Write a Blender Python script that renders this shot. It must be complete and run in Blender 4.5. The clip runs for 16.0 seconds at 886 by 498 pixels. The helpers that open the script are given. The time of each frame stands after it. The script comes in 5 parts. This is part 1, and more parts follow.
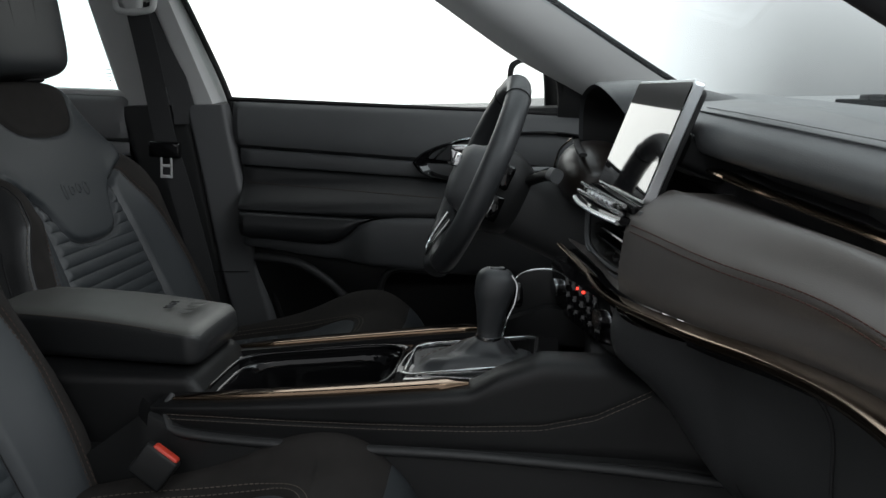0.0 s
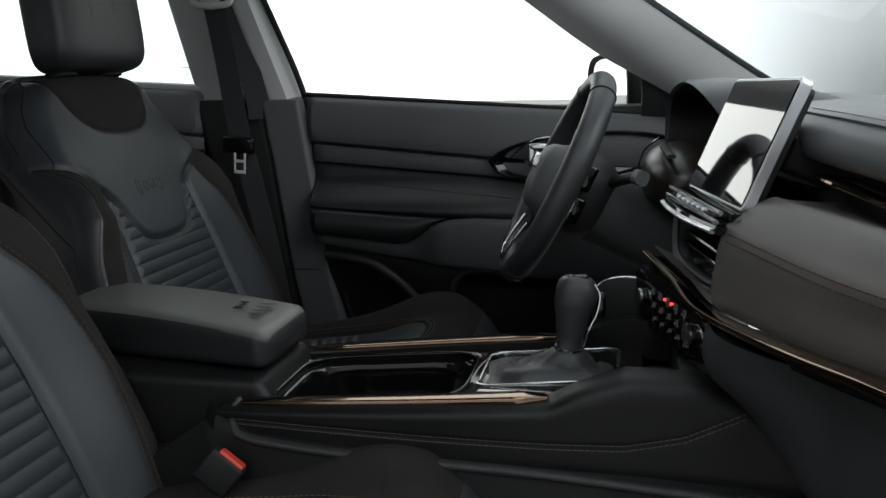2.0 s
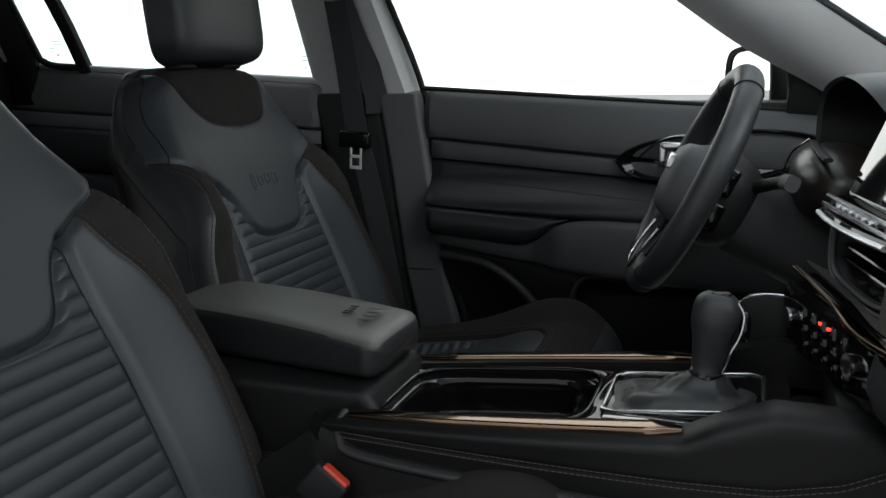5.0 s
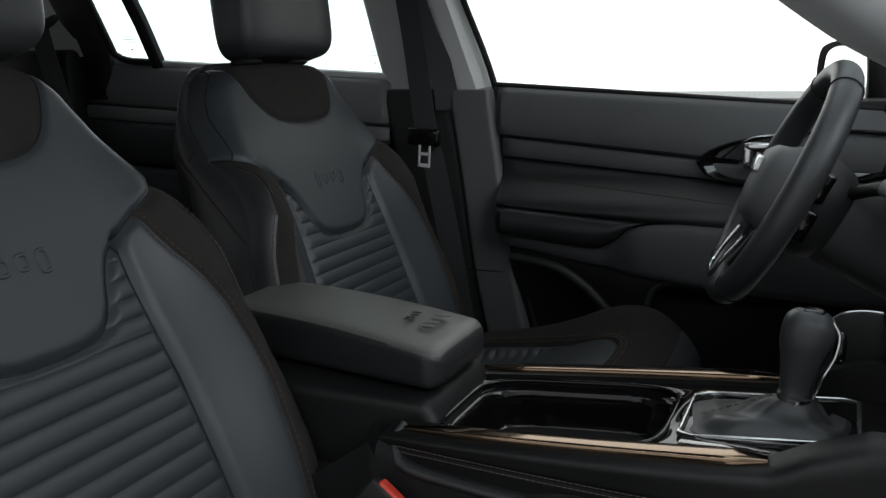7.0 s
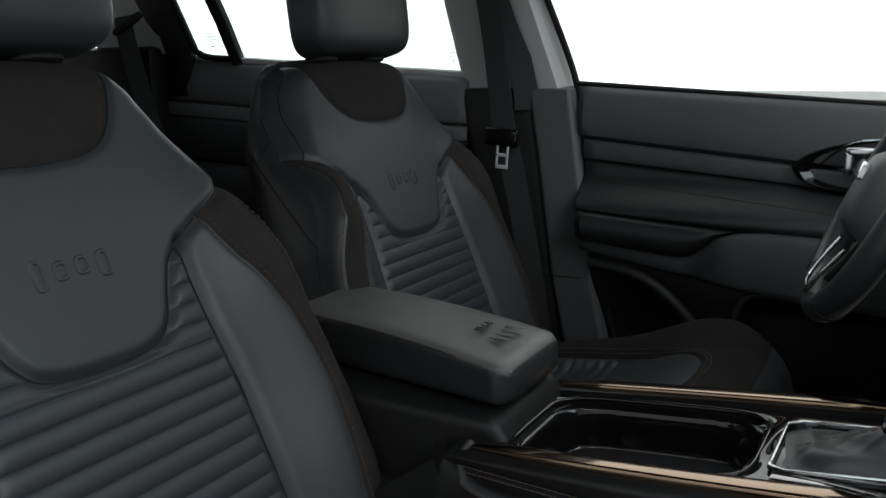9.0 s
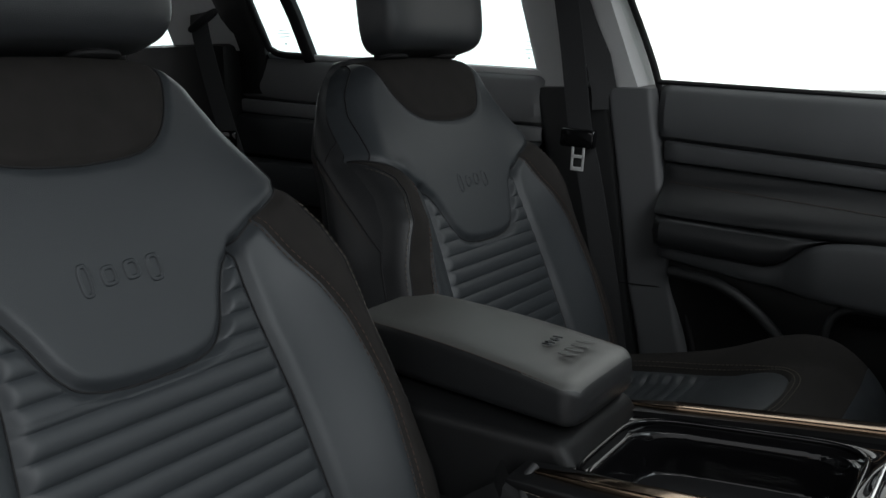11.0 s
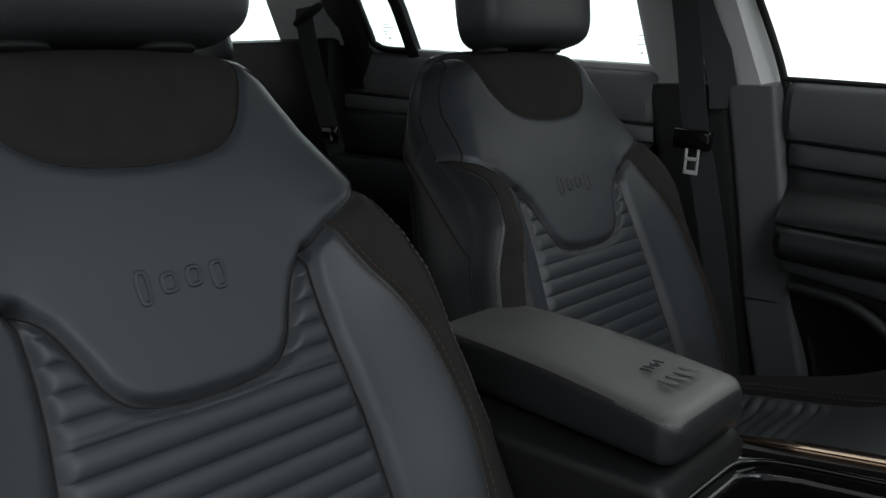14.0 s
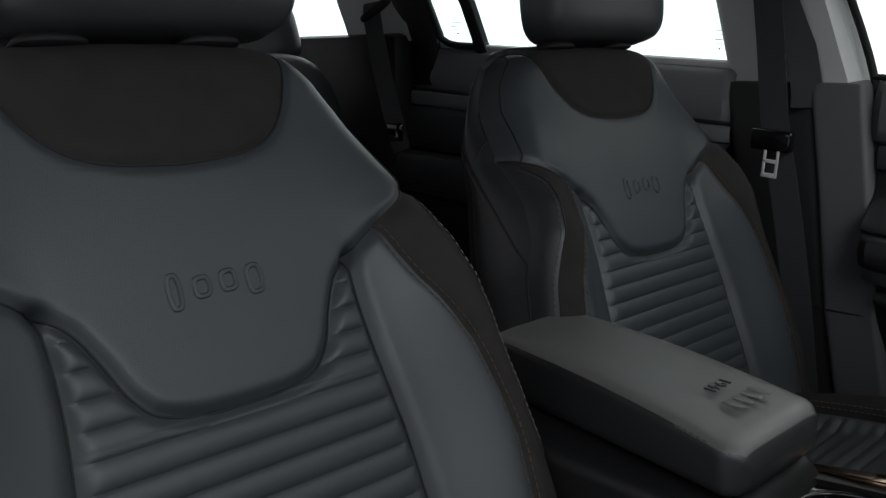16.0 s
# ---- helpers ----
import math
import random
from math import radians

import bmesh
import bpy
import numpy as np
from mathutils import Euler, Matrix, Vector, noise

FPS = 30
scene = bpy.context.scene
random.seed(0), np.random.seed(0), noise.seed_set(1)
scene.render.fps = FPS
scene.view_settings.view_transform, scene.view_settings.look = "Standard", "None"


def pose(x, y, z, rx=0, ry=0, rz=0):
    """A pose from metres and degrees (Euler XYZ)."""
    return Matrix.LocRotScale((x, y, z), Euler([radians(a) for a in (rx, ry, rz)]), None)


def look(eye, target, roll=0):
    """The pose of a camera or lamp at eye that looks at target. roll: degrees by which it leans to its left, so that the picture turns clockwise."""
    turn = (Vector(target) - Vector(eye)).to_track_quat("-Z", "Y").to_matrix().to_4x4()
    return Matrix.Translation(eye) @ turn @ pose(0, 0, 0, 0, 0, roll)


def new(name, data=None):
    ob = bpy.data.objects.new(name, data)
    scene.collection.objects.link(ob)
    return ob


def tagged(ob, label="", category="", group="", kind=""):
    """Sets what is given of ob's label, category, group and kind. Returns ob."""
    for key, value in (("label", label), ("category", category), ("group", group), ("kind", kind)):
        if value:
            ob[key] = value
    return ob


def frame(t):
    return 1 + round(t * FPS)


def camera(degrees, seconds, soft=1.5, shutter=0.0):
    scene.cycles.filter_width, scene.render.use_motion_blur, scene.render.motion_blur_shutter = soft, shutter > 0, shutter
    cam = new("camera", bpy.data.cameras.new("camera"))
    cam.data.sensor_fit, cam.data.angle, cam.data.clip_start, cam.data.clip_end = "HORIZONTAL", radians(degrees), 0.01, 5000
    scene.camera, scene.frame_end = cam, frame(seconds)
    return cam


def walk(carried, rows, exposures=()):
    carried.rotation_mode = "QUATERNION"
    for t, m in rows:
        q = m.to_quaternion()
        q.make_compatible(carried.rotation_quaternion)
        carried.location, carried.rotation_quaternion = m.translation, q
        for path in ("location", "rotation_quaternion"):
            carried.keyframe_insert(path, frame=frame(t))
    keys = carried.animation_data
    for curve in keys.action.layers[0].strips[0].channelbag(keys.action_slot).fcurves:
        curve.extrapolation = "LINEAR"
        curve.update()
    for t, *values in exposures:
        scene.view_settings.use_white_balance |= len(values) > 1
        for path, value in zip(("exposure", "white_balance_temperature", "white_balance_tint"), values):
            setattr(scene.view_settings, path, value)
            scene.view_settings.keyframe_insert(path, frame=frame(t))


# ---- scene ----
cam = camera(53.0, 16.0)
PATH = [
    (0, (0.194, -1.079, 0.868), (-0.054, 0.868, 0.484), -1.4),
    (0.5, (0.188, -1.069, 0.869), (-0.092, 0.874, 0.483), -1.3),
    (1, (0.186, -1.055, 0.87), (-0.135, 0.881, 0.481), -1.3),
    (1.5, (0.181, -1.041, 0.869), (-0.179, 0.887, 0.48), -1.2),
    (2, (0.176, -1.028, 0.868), (-0.225, 0.892, 0.479), -1.1),
    (2.5, (0.172, -1.015, 0.868), (-0.272, 0.895, 0.477), -1.2),
    (3, (0.167, -1.002, 0.869), (-0.316, 0.898, 0.474), -1.2),
    (3.5, (0.164, -0.989, 0.868), (-0.362, 0.9, 0.472), -1.1),
    (4, (0.159, -0.976, 0.867), (-0.408, 0.9, 0.471), -1.0),
    (6.5, (0.139, -0.909, 0.867), (-0.626, 0.895, 0.464), -1.0),
    (7, (0.136, -0.895, 0.867), (-0.663, 0.893, 0.462), -0.9),
    (7.5, (0.131, -0.882, 0.867), (-0.698, 0.892, 0.462), -0.9),
    (8, (0.128, -0.869, 0.867), (-0.738, 0.887, 0.462), -0.9),
    (8.5, (0.124, -0.856, 0.867), (-0.787, 0.877, 0.461), -0.9),
    (9, (0.12, -0.844, 0.867), (-0.838, 0.863, 0.46), -0.7),
    (11.5, (0.096, -0.778, 0.866), (-1.04, 0.816, 0.455), -0.6),
    (12, (0.092, -0.766, 0.866), (-1.078, 0.802, 0.453), -0.5),
    (12.5, (0.086, -0.753, 0.866), (-1.116, 0.79, 0.451), -0.4),
    (13, (0.083, -0.741, 0.865), (-1.152, 0.776, 0.45), -0.4),
    (13.5, (0.08, -0.729, 0.865), (-1.187, 0.761, 0.449), -0.4),
    (14, (0.075, -0.715, 0.865), (-1.225, 0.746, 0.448), -0.5),
    (14.5, (0.071, -0.703, 0.864), (-1.261, 0.729, 0.446), -0.5),
    (15, (0.067, -0.69, 0.864), (-1.296, 0.712, 0.444), -0.5),
    (15.5, (0.062, -0.678, 0.864), (-1.328, 0.697, 0.441), -0.4),
    (16, (0.06, -0.666, 0.864), (-1.36, 0.678, 0.44), -0.4),
]
walk(cam, [(t, look(e, g, r)) for t, e, g, r in PATH])

# ---------- light ----------
world = bpy.data.worlds.new("studio")
scene.world = world
world.use_nodes = True
wn, wl = world.node_tree.nodes, world.node_tree.links
wn.clear()
w_out = wn.new("ShaderNodeOutputWorld")
w_bg = wn.new("ShaderNodeBackground")
w_tc = wn.new("ShaderNodeTexCoord")
w_sep = wn.new("ShaderNodeSeparateXYZ")
w_ramp = wn.new("ShaderNodeValToRGB")
w_map = wn.new("ShaderNodeMapRange")
w_map.inputs["From Min"].default_value = -1.0
w_map.inputs["From Max"].default_value = 1.0
wl.new(w_tc.outputs["Generated"], w_sep.inputs[0])
wl.new(w_sep.outputs["Y"], w_map.inputs["Value"])
wl.new(w_map.outputs[0], w_ramp.inputs[0])
w_ramp.color_ramp.elements[0].position = 0.0
w_ramp.color_ramp.elements[0].color = (0.355, 0.362, 0.373, 1)
w_ramp.color_ramp.elements[1].position = 1.0
w_ramp.color_ramp.elements[1].color = (1.0, 1.0, 1.0, 1)
e_mid = w_ramp.color_ramp.elements.new(0.62)
e_mid.color = (0.97, 0.99, 1.0, 1)
e_low = w_ramp.color_ramp.elements.new(0.40)
e_low.color = (0.385, 0.392, 0.402, 1)
# the studio cloth dims towards the front of the car and the floor, unevenly
w_nz = wn.new("ShaderNodeTexNoise")
w_nz.inputs["Scale"].default_value = 3.0
w_nz.inputs["Detail"].default_value = 3.0
w_add = wn.new("ShaderNodeMath")
w_add.operation = "MULTIPLY_ADD"
w_add.inputs[1].default_value = 0.10
w_low = wn.new("ShaderNodeMapRange")
w_low.interpolation_type = "SMOOTHSTEP"
for key, val in (("From Min", -0.02), ("From Max", 0.19), ("To Min", 0.20), ("To Max", 0.62)):
    w_low.inputs[key].default_value = val
w_fwd = wn.new("ShaderNodeMapRange")
w_fwd.interpolation_type = "SMOOTHSTEP"
w_fwd.inputs["From Min"].default_value = 0.02
w_fwd.inputs["From Max"].default_value = 0.26
w_mix = wn.new("ShaderNodeMix")
w_mix.data_type = "FLOAT"
w_mix.inputs[2].default_value = 1.0
w_mul = wn.new("ShaderNodeVectorMath")
w_mul.operation = "SCALE"
wl.new(w_tc.outputs["Generated"], w_nz.inputs["Vector"])
wl.new(w_nz.outputs[0], w_add.inputs[0])
wl.new(w_sep.outputs["Z"], w_add.inputs[2])
wl.new(w_add.outputs[0], w_low.inputs["Value"])
wl.new(w_sep.outputs["X"], w_fwd.inputs["Value"])
wl.new(w_fwd.outputs[0], w_mix.inputs[0])
wl.new(w_low.outputs[0], w_mix.inputs[3])
wl.new(w_ramp.outputs[0], w_mul.inputs[0])
wl.new(w_mix.outputs[0], w_mul.inputs["Scale"])
wl.new(w_mul.outputs[0], w_bg.inputs[0])
w_bg.inputs[1].default_value = 1.9
wl.new(w_bg.outputs[0], w_out.inputs[0])


def softbox(name, eye, target, sx, sy, watts):
    d = bpy.data.lights.new(name, "AREA")
    d.shape, d.size, d.size_y, d.energy, d.color = "RECTANGLE", sx, sy, watts, (0.96, 0.985, 1.0)
    o = new(name, d)
    o.matrix_world = look(eye, target)
    return tagged(o, "large studio softbox above the open car", "light", kind="structure")


softbox("studio_softbox", (2.6, -0.9, 2.5), (-0.5, -0.1, 0.55), 2.4, 1.8, 64)
softbox("studio_softbox", (-0.5, -2.1, 3.0), (0.25, 0.0, 0.6), 2.6, 1.4, 40)


# ---------- materials ----------
def mat(name, col, rough=0.5, metal=0.0, spec=0.5, grain=0.0, grain_scale=900.0, var=0.12, var_scale=14.0, coat=0.0, rough_var=0.08, cells=False):
    m = bpy.data.materials.new(name)
    m.use_nodes = True
    n, l = m.node_tree.nodes, m.node_tree.links
    p = n["Principled BSDF"]
    tc = n.new("ShaderNodeTexCoord")
    nz = n.new("ShaderNodeTexNoise")
    nz.inputs["Scale"].default_value = var_scale
    nz.inputs["Detail"].default_value = 6
    l.new(tc.outputs["Object"], nz.inputs["Vector"])
    mx = n.new("ShaderNodeMix")
    mx.data_type = "RGBA"
    mx.inputs[6].default_value = tuple(c * (1 - var) for c in col) + (1,)
    mx.inputs[7].default_value = tuple(min(1, c * (1 + var)) for c in col) + (1,)
    l.new(nz.outputs[0], mx.inputs[0])
    l.new(mx.outputs[2], p.inputs["Base Color"])
    mr = n.new("ShaderNodeMapRange")
    mr.inputs["To Min"].default_value = max(0.0, rough - rough_var)
    mr.inputs["To Max"].default_value = min(1.0, rough + rough_var)
    l.new(nz.outputs[0], mr.inputs[0])
    l.new(mr.outputs[0], p.inputs["Roughness"])
    p.inputs["Metallic"].default_value = metal
    p.inputs["Specular IOR Level"].default_value = spec
    p.inputs["Coat Weight"].default_value = coat
    p.inputs["Coat Roughness"].default_value = 0.03
    if grain > 0:
        if cells:
            g = n.new("ShaderNodeTexVoronoi")
            g.feature = "DISTANCE_TO_EDGE"
        else:
            g = n.new("ShaderNodeTexNoise")
            g.inputs["Detail"].default_value = 3
        g.inputs["Scale"].default_value = grain_scale
        l.new(tc.outputs["Object"], g.inputs["Vector"])
        b = n.new("ShaderNodeBump")
        b.inputs["Strength"].default_value = grain
        b.inputs["Distance"].default_value = 0.0006
        l.new(g.outputs[0], b.inputs["Height"])
        l.new(b.outputs[0], p.inputs["Normal"])
    return m


def glass(name, tint, rough=0.0, gloss=0.05):
    m = bpy.data.materials.new(name)
    m.use_nodes = True
    n, l = m.node_tree.nodes, m.node_tree.links
    out = n["Material Output"]
    n.remove(n["Principled BSDF"])
    t, g, mx, fr = n.new("ShaderNodeBsdfTransparent"), n.new("ShaderNodeBsdfGlossy"), n.new("ShaderNodeMixShader"), n.new("ShaderNodeValue")
    t.inputs[0].default_value = (*tint, 1)
    g.inputs["Roughness"].default_value = rough
    fr.outputs[0].default_value = gloss
    l.new(fr.outputs[0], mx.inputs[0])
    l.new(t.outputs[0], mx.inputs[1])
    l.new(g.outputs[0], mx.inputs[2])
    l.new(mx.outputs[0], out.inputs[0])
    return m


LEATHER = mat("grey_leather", (0.030, 0.0345, 0.0385), 0.44, spec=0.4, grain=0.35, grain_scale=700, cells=True, var=0.1)
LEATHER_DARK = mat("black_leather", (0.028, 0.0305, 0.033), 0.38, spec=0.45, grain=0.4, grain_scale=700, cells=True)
# black lid leather paled to carry the sheen on its top
LEATHER_LID_LIT = mat("armrest_leather_lit", (0.088, 0.090, 0.086), 0.36, spec=0.5, grain=0.5, grain_scale=600, cells=True)
BLACK_PAD = mat("black_padded_vinyl", (0.0065, 0.0068, 0.0072), 0.42, spec=0.28, grain=0.4, grain_scale=700, cells=True)
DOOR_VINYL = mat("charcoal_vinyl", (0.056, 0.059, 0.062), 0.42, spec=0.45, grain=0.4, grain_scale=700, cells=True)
DASH_TOP = mat("dash_top_vinyl", (0.085, 0.089, 0.092), 0.36, spec=0.7, grain=0.4, grain_scale=650, cells=True)
SUEDE = mat("brown_black_suede", (0.0215, 0.0200, 0.0190), 0.95, spec=0.15, grain=0.6, grain_scale=1500, var=0.35, var_scale=40)
DASH_LEATHER = mat("dash_leather", (0.072, 0.066, 0.062), 0.36, spec=0.45, grain=0.5, grain_scale=650, cells=True)
PLASTIC = mat("black_plastic", (0.009, 0.0094, 0.0098), 0.5, spec=0.28, grain=0.35, grain_scale=1100)
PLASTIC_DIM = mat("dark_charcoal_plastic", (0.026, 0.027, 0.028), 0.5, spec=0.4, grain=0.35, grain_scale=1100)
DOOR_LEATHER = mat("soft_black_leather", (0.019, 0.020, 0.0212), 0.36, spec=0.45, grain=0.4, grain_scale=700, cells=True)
PLASTIC_SOFT = mat("charcoal_plastic", (0.082, 0.086, 0.090), 0.52, spec=0.35, grain=0.3, grain_scale=1000)
PLASTIC_GREY = mat("grey_pillar_plastic", (0.60, 0.61, 0.61), 0.7, spec=0.3, grain=0.3, grain_scale=1200, var=0.05)
HEADLINER = mat("headliner_fabric", (0.06, 0.06, 0.06), 0.95, spec=0.1, grain=0.3, grain_scale=1400)
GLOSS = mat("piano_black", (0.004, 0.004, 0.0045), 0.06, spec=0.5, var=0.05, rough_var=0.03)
PILLAR_LOW_LIT = mat("pillar_charcoal_plastic_lit", (0.098, 0.101, 0.105), 0.5, spec=0.4, grain=0.3, grain_scale=1100, var=0.06)
# charcoal plastic paled to replace window light that the rear cabin lacks
REAR_TRIM_PALED = mat("rear_plastic_paled_for_light", (0.155, 0.158, 0.162), 0.5, spec=0.4, grain=0.3, grain_scale=1100, var=0.06)
CHROME = mat("satin_chrome", (0.62, 0.63, 0.64), 0.18, metal=1.0, var=0.05, rough_var=0.05)
BRONZE = mat("dark_bronze_trim", (0.25, 0.178, 0.122), 0.10, metal=1.0, var=0.12, var_scale=30, rough_var=0.06)
ALU = mat("brushed_aluminium", (0.80, 0.82, 0.84), 0.32, metal=1.0, grain=0.1, grain_scale=2000)
BELT = mat("belt_webbing", (0.045, 0.046, 0.048), 0.8, spec=0.2, grain=0.8, grain_scale=1800)
STITCH = mat("brown_thread", (0.072, 0.050, 0.040), 0.8, spec=0.2)
STITCH_GREY = mat("tan_thread", (0.115, 0.100, 0.085), 0.8, spec=0.2)
STITCH_RED = mat("red_brown_thread", (0.055, 0.020, 0.016), 0.8, spec=0.2)
RED = mat("red_plastic", (0.52, 0.045, 0.025), 0.4)
RUBBER = mat("black_rubber", (0.010, 0.010, 0.011), 0.7, spec=0.3)
CARPET = mat("black_carpet", (0.010, 0.010, 0.011), 0.98, spec=0.1, grain=1.0, grain_scale=900)
SCREEN = mat("screen_glass", (0.004, 0.004, 0.005), 0.04, spec=0.9, coat=1.0, var=0.02, rough_var=0.01)
SCREEN.node_tree.nodes["Principled BSDF"].inputs["Coat IOR"].default_value = 1.9
SCREEN.node_tree.nodes["Principled BSDF"].inputs["Coat Tint"].default_value = (1.0, 0.97, 0.94, 1)
MIRROR = mat("mirror_glass", (0.9, 0.9, 0.9), 0.01, metal=1.0, var=0.0, rough_var=0.0)
GLASS_SIDE = glass("side_glass", (0.97, 0.99, 0.98))
GLASS_REAR = glass("rear_side_glass", (0.90, 0.96, 0.96))
GLASS_WS = glass("windscreen_glass", (0.86, 0.90, 0.91), gloss=0.06)
WHITE = mat("studio_floor_pale", (0.5, 0.5, 0.5), 0.8)
INK = mat("grey_print", (0.62, 0.64, 0.64), 0.8)


def lamp_mat(name, col, strength):
    m = mat(name, col, 0.4)
    p = m.node_tree.nodes["Principled BSDF"]
    p.inputs["Emission Color"].default_value = (*col, 1)
    p.inputs["Emission Strength"].default_value = strength
    return m


POD = mat("satin_brown_black", (0.014, 0.0115, 0.010), 0.3, spec=0.4, rough_var=0.06)
INK_DIM = mat("dim_print", (0.16, 0.17, 0.17), 0.8)
LED_RED = lamp_mat("red_indicator", (1.0, 0.05, 0.03), 2.0)


# ---------- mesh helpers ----------
def smooth(me, angle=40):
    me.polygons.foreach_set("use_smooth", [True] * len(me.polygons))
    me.set_sharp_from_angle(angle=radians(angle))


def part(name, bm, material, parent=None, label="", angle=40):
    me = bpy.data.meshes.new(name)
    bm.normal_update()
    bm.to_mesh(me)
    bm.free()
    me.materials.append(material)
    smooth(me, angle)
    o = new(name, me)
    o.parent = parent
    if label:
        o["label"] = label
    return o


def thing(name, label, category, group="", kind=""):
    return tagged(new(name), label, category, group, kind)


def box(x0, x1, y0, y1, z0, z1, bev=0.004, seg=2, m=None):
    bm = bmesh.new()
    bmesh.ops.create_cube(bm, size=1)
    for v in bm.verts:
        v.co = Vector(((x0 + x1) / 2 + v.co.x * (x1 - x0), (y0 + y1) / 2 + v.co.y * (y1 - y0), (z0 + z1) / 2 + v.co.z * (z1 - z0)))
    if bev:
        bmesh.ops.bevel(bm, geom=bm.edges[:], offset=bev, segments=seg, profile=0.5, affect="EDGES")
    if m is not None:
        bm.transform(m)
    return bm


def grid(points, close_u=False, close_v=False, flip=False):
    """Quads over an array of points [rows][columns]."""
    P = np.asarray(points, float)
    nu, nv = P.shape[:2]
    bm = bmesh.new()
    vs = [bm.verts.new(p) for p in P.reshape(-1, 3)]
    for i in range(nu if close_u else nu - 1):
        for j in range(nv if close_v else nv - 1):
            a, b = i * nv + j, i * nv + (j + 1) % nv
            c, d = ((i + 1) % nu) * nv + (j + 1) % nv, ((i + 1) % nu) * nv + j
            q = (a, d, c, b) if flip else (a, b, c, d)
            if len(set(q)) == 4:
                bm.faces.new([vs[k] for k in q])
    return bm


def weld(bm, d=1e-5):
    bmesh.ops.remove_doubles(bm, verts=bm.verts[:], dist=d)
    return bm


def merge(*bms):
    out = bmesh.new()
    for b in bms:
        me = bpy.data.meshes.new("tmp")
        b.to_mesh(me)
        b.free()
        out.from_mesh(me)
        bpy.data.meshes.remove(me)
    return out


def prism(poly, axis, lo, hi, bev=0.003, seg=2):
    """A polygon pushed along an axis. poly: pairs of the other two coordinates in order (xy, xz or yz)."""
    bm = bmesh.new()

    def at(p, k):
        return {"x": (k, p[0], p[1]), "y": (p[0], k, p[1]), "z": (p[0], p[1], k)}[axis]
    a = [bm.verts.new(at(p, lo)) for p in poly]
    b = [bm.verts.new(at(p, hi)) for p in poly]
    bm.faces.new(a)
    bm.faces.new(b[::-1])
    for i in range(len(poly)):
        j = (i + 1) % len(poly)
        bm.faces.new((a[j], a[i], b[i], b[j]))
    bmesh.ops.recalc_face_normals(bm, faces=bm.faces[:])
    if bev:
        bmesh.ops.bevel(bm, geom=bm.edges[:], offset=bev, segments=seg, profile=0.5, affect="EDGES", clamp_overlap=True)
    return bm


def spline(pts, n):
    """n points along a smooth line through pts (Catmull-Rom by arc length)."""
    P = np.asarray(pts, float)
    if len(P) == 2:
        return P[0] + (P[1] - P[0]) * np.linspace(0, 1, n)[:, None]
    E = np.vstack([2 * P[0] - P[1], P, 2 * P[-1] - P[-2]])
    out = []
    for i in range(1, len(E) - 2):
        t = np.linspace(0, 1, 24, endpoint=False)[:, None]
        a, b, c, d = E[i - 1], E[i], E[i + 1], E[i + 2]
        out.append(0.5 * (2 * b + (c - a) * t + (2 * a - 5 * b + 4 * c - d) * t ** 2 + (3 * b - a - 3 * c + d) * t ** 3))
    out = np.vstack(out + [P[-1:]])
    L = np.concatenate([[0], np.cumsum(np.linalg.norm(np.diff(out, axis=0), axis=1))])
    k = np.linspace(0, L[-1], n)
    return np.stack([np.interp(k, L, out[:, i]) for i in range(out.shape[1])], 1)


def sweep(path, shape, up=(0, 0, 1), closed=False, scale=None, caps=True):
    """A cross-section (pairs: across, up) carried along a path."""
    P = np.asarray(path, float)
    n = len(P)
    T = np.roll(P, -1, 0) - np.roll(P, 1, 0)
    if not closed:
        T[0], T[-1] = P[1] - P[0], P[-1] - P[-2]
    T /= np.linalg.norm(T, axis=1)[:, None]
    rows = []
    for i in range(n):
        side = np.cross(T[i], up)
        side /= np.linalg.norm(side)
        u = np.cross(side, T[i])
        k = 1 if scale is None else scale[i]
        rows.append([P[i] + side * a * k + u * b * k for a, b in shape])
    bm = grid(rows, close_u=closed, close_v=True)
    if caps and not closed:
        bm.verts.ensure_lookup_table()
        m = len(shape)
        bm.faces.new([bm.verts[j] for j in range(m)])
        bm.faces.new([bm.verts[(n - 1) * m + j] for j in range(m)][::-1])
    bmesh.ops.recalc_face_normals(bm, faces=bm.faces[:])
    return bm


def ring(rx, ry=None, n=12, power=2.0):
    ry = rx if ry is None else ry
    out = []
    for i in range(n):
        a = 2 * math.pi * i / n
        c, s = math.cos(a), math.sin(a)
        out.append((rx * math.copysign(abs(c) ** (2 / power), c), ry * math.copysign(abs(s) ** (2 / power), s)))
    return out


def pillow(cx, cy, cz, hx, hy, hz, power=4.0, nu=28, nv=40, m=None):
    """A rounded block (superellipsoid)."""
    rows = []
    for i in range(nu + 1):
        f = -math.pi / 2 + math.pi * i / nu
        cf, sf = math.cos(f), math.sin(f)
        k = abs(cf) ** (2 / power)
        rows.append([(cx + hx * k * a, cy + hy * k * b, cz + hz * math.copysign(abs(sf) ** (2 / power), sf)) for a, b in ring(1, 1, nv, power)])
    bm = weld(grid(rows, close_v=True), 1e-4)
    bmesh.ops.recalc_face_normals(bm, faces=bm.faces[:])
    if m is not None:
        bm.transform(m)
    return bm


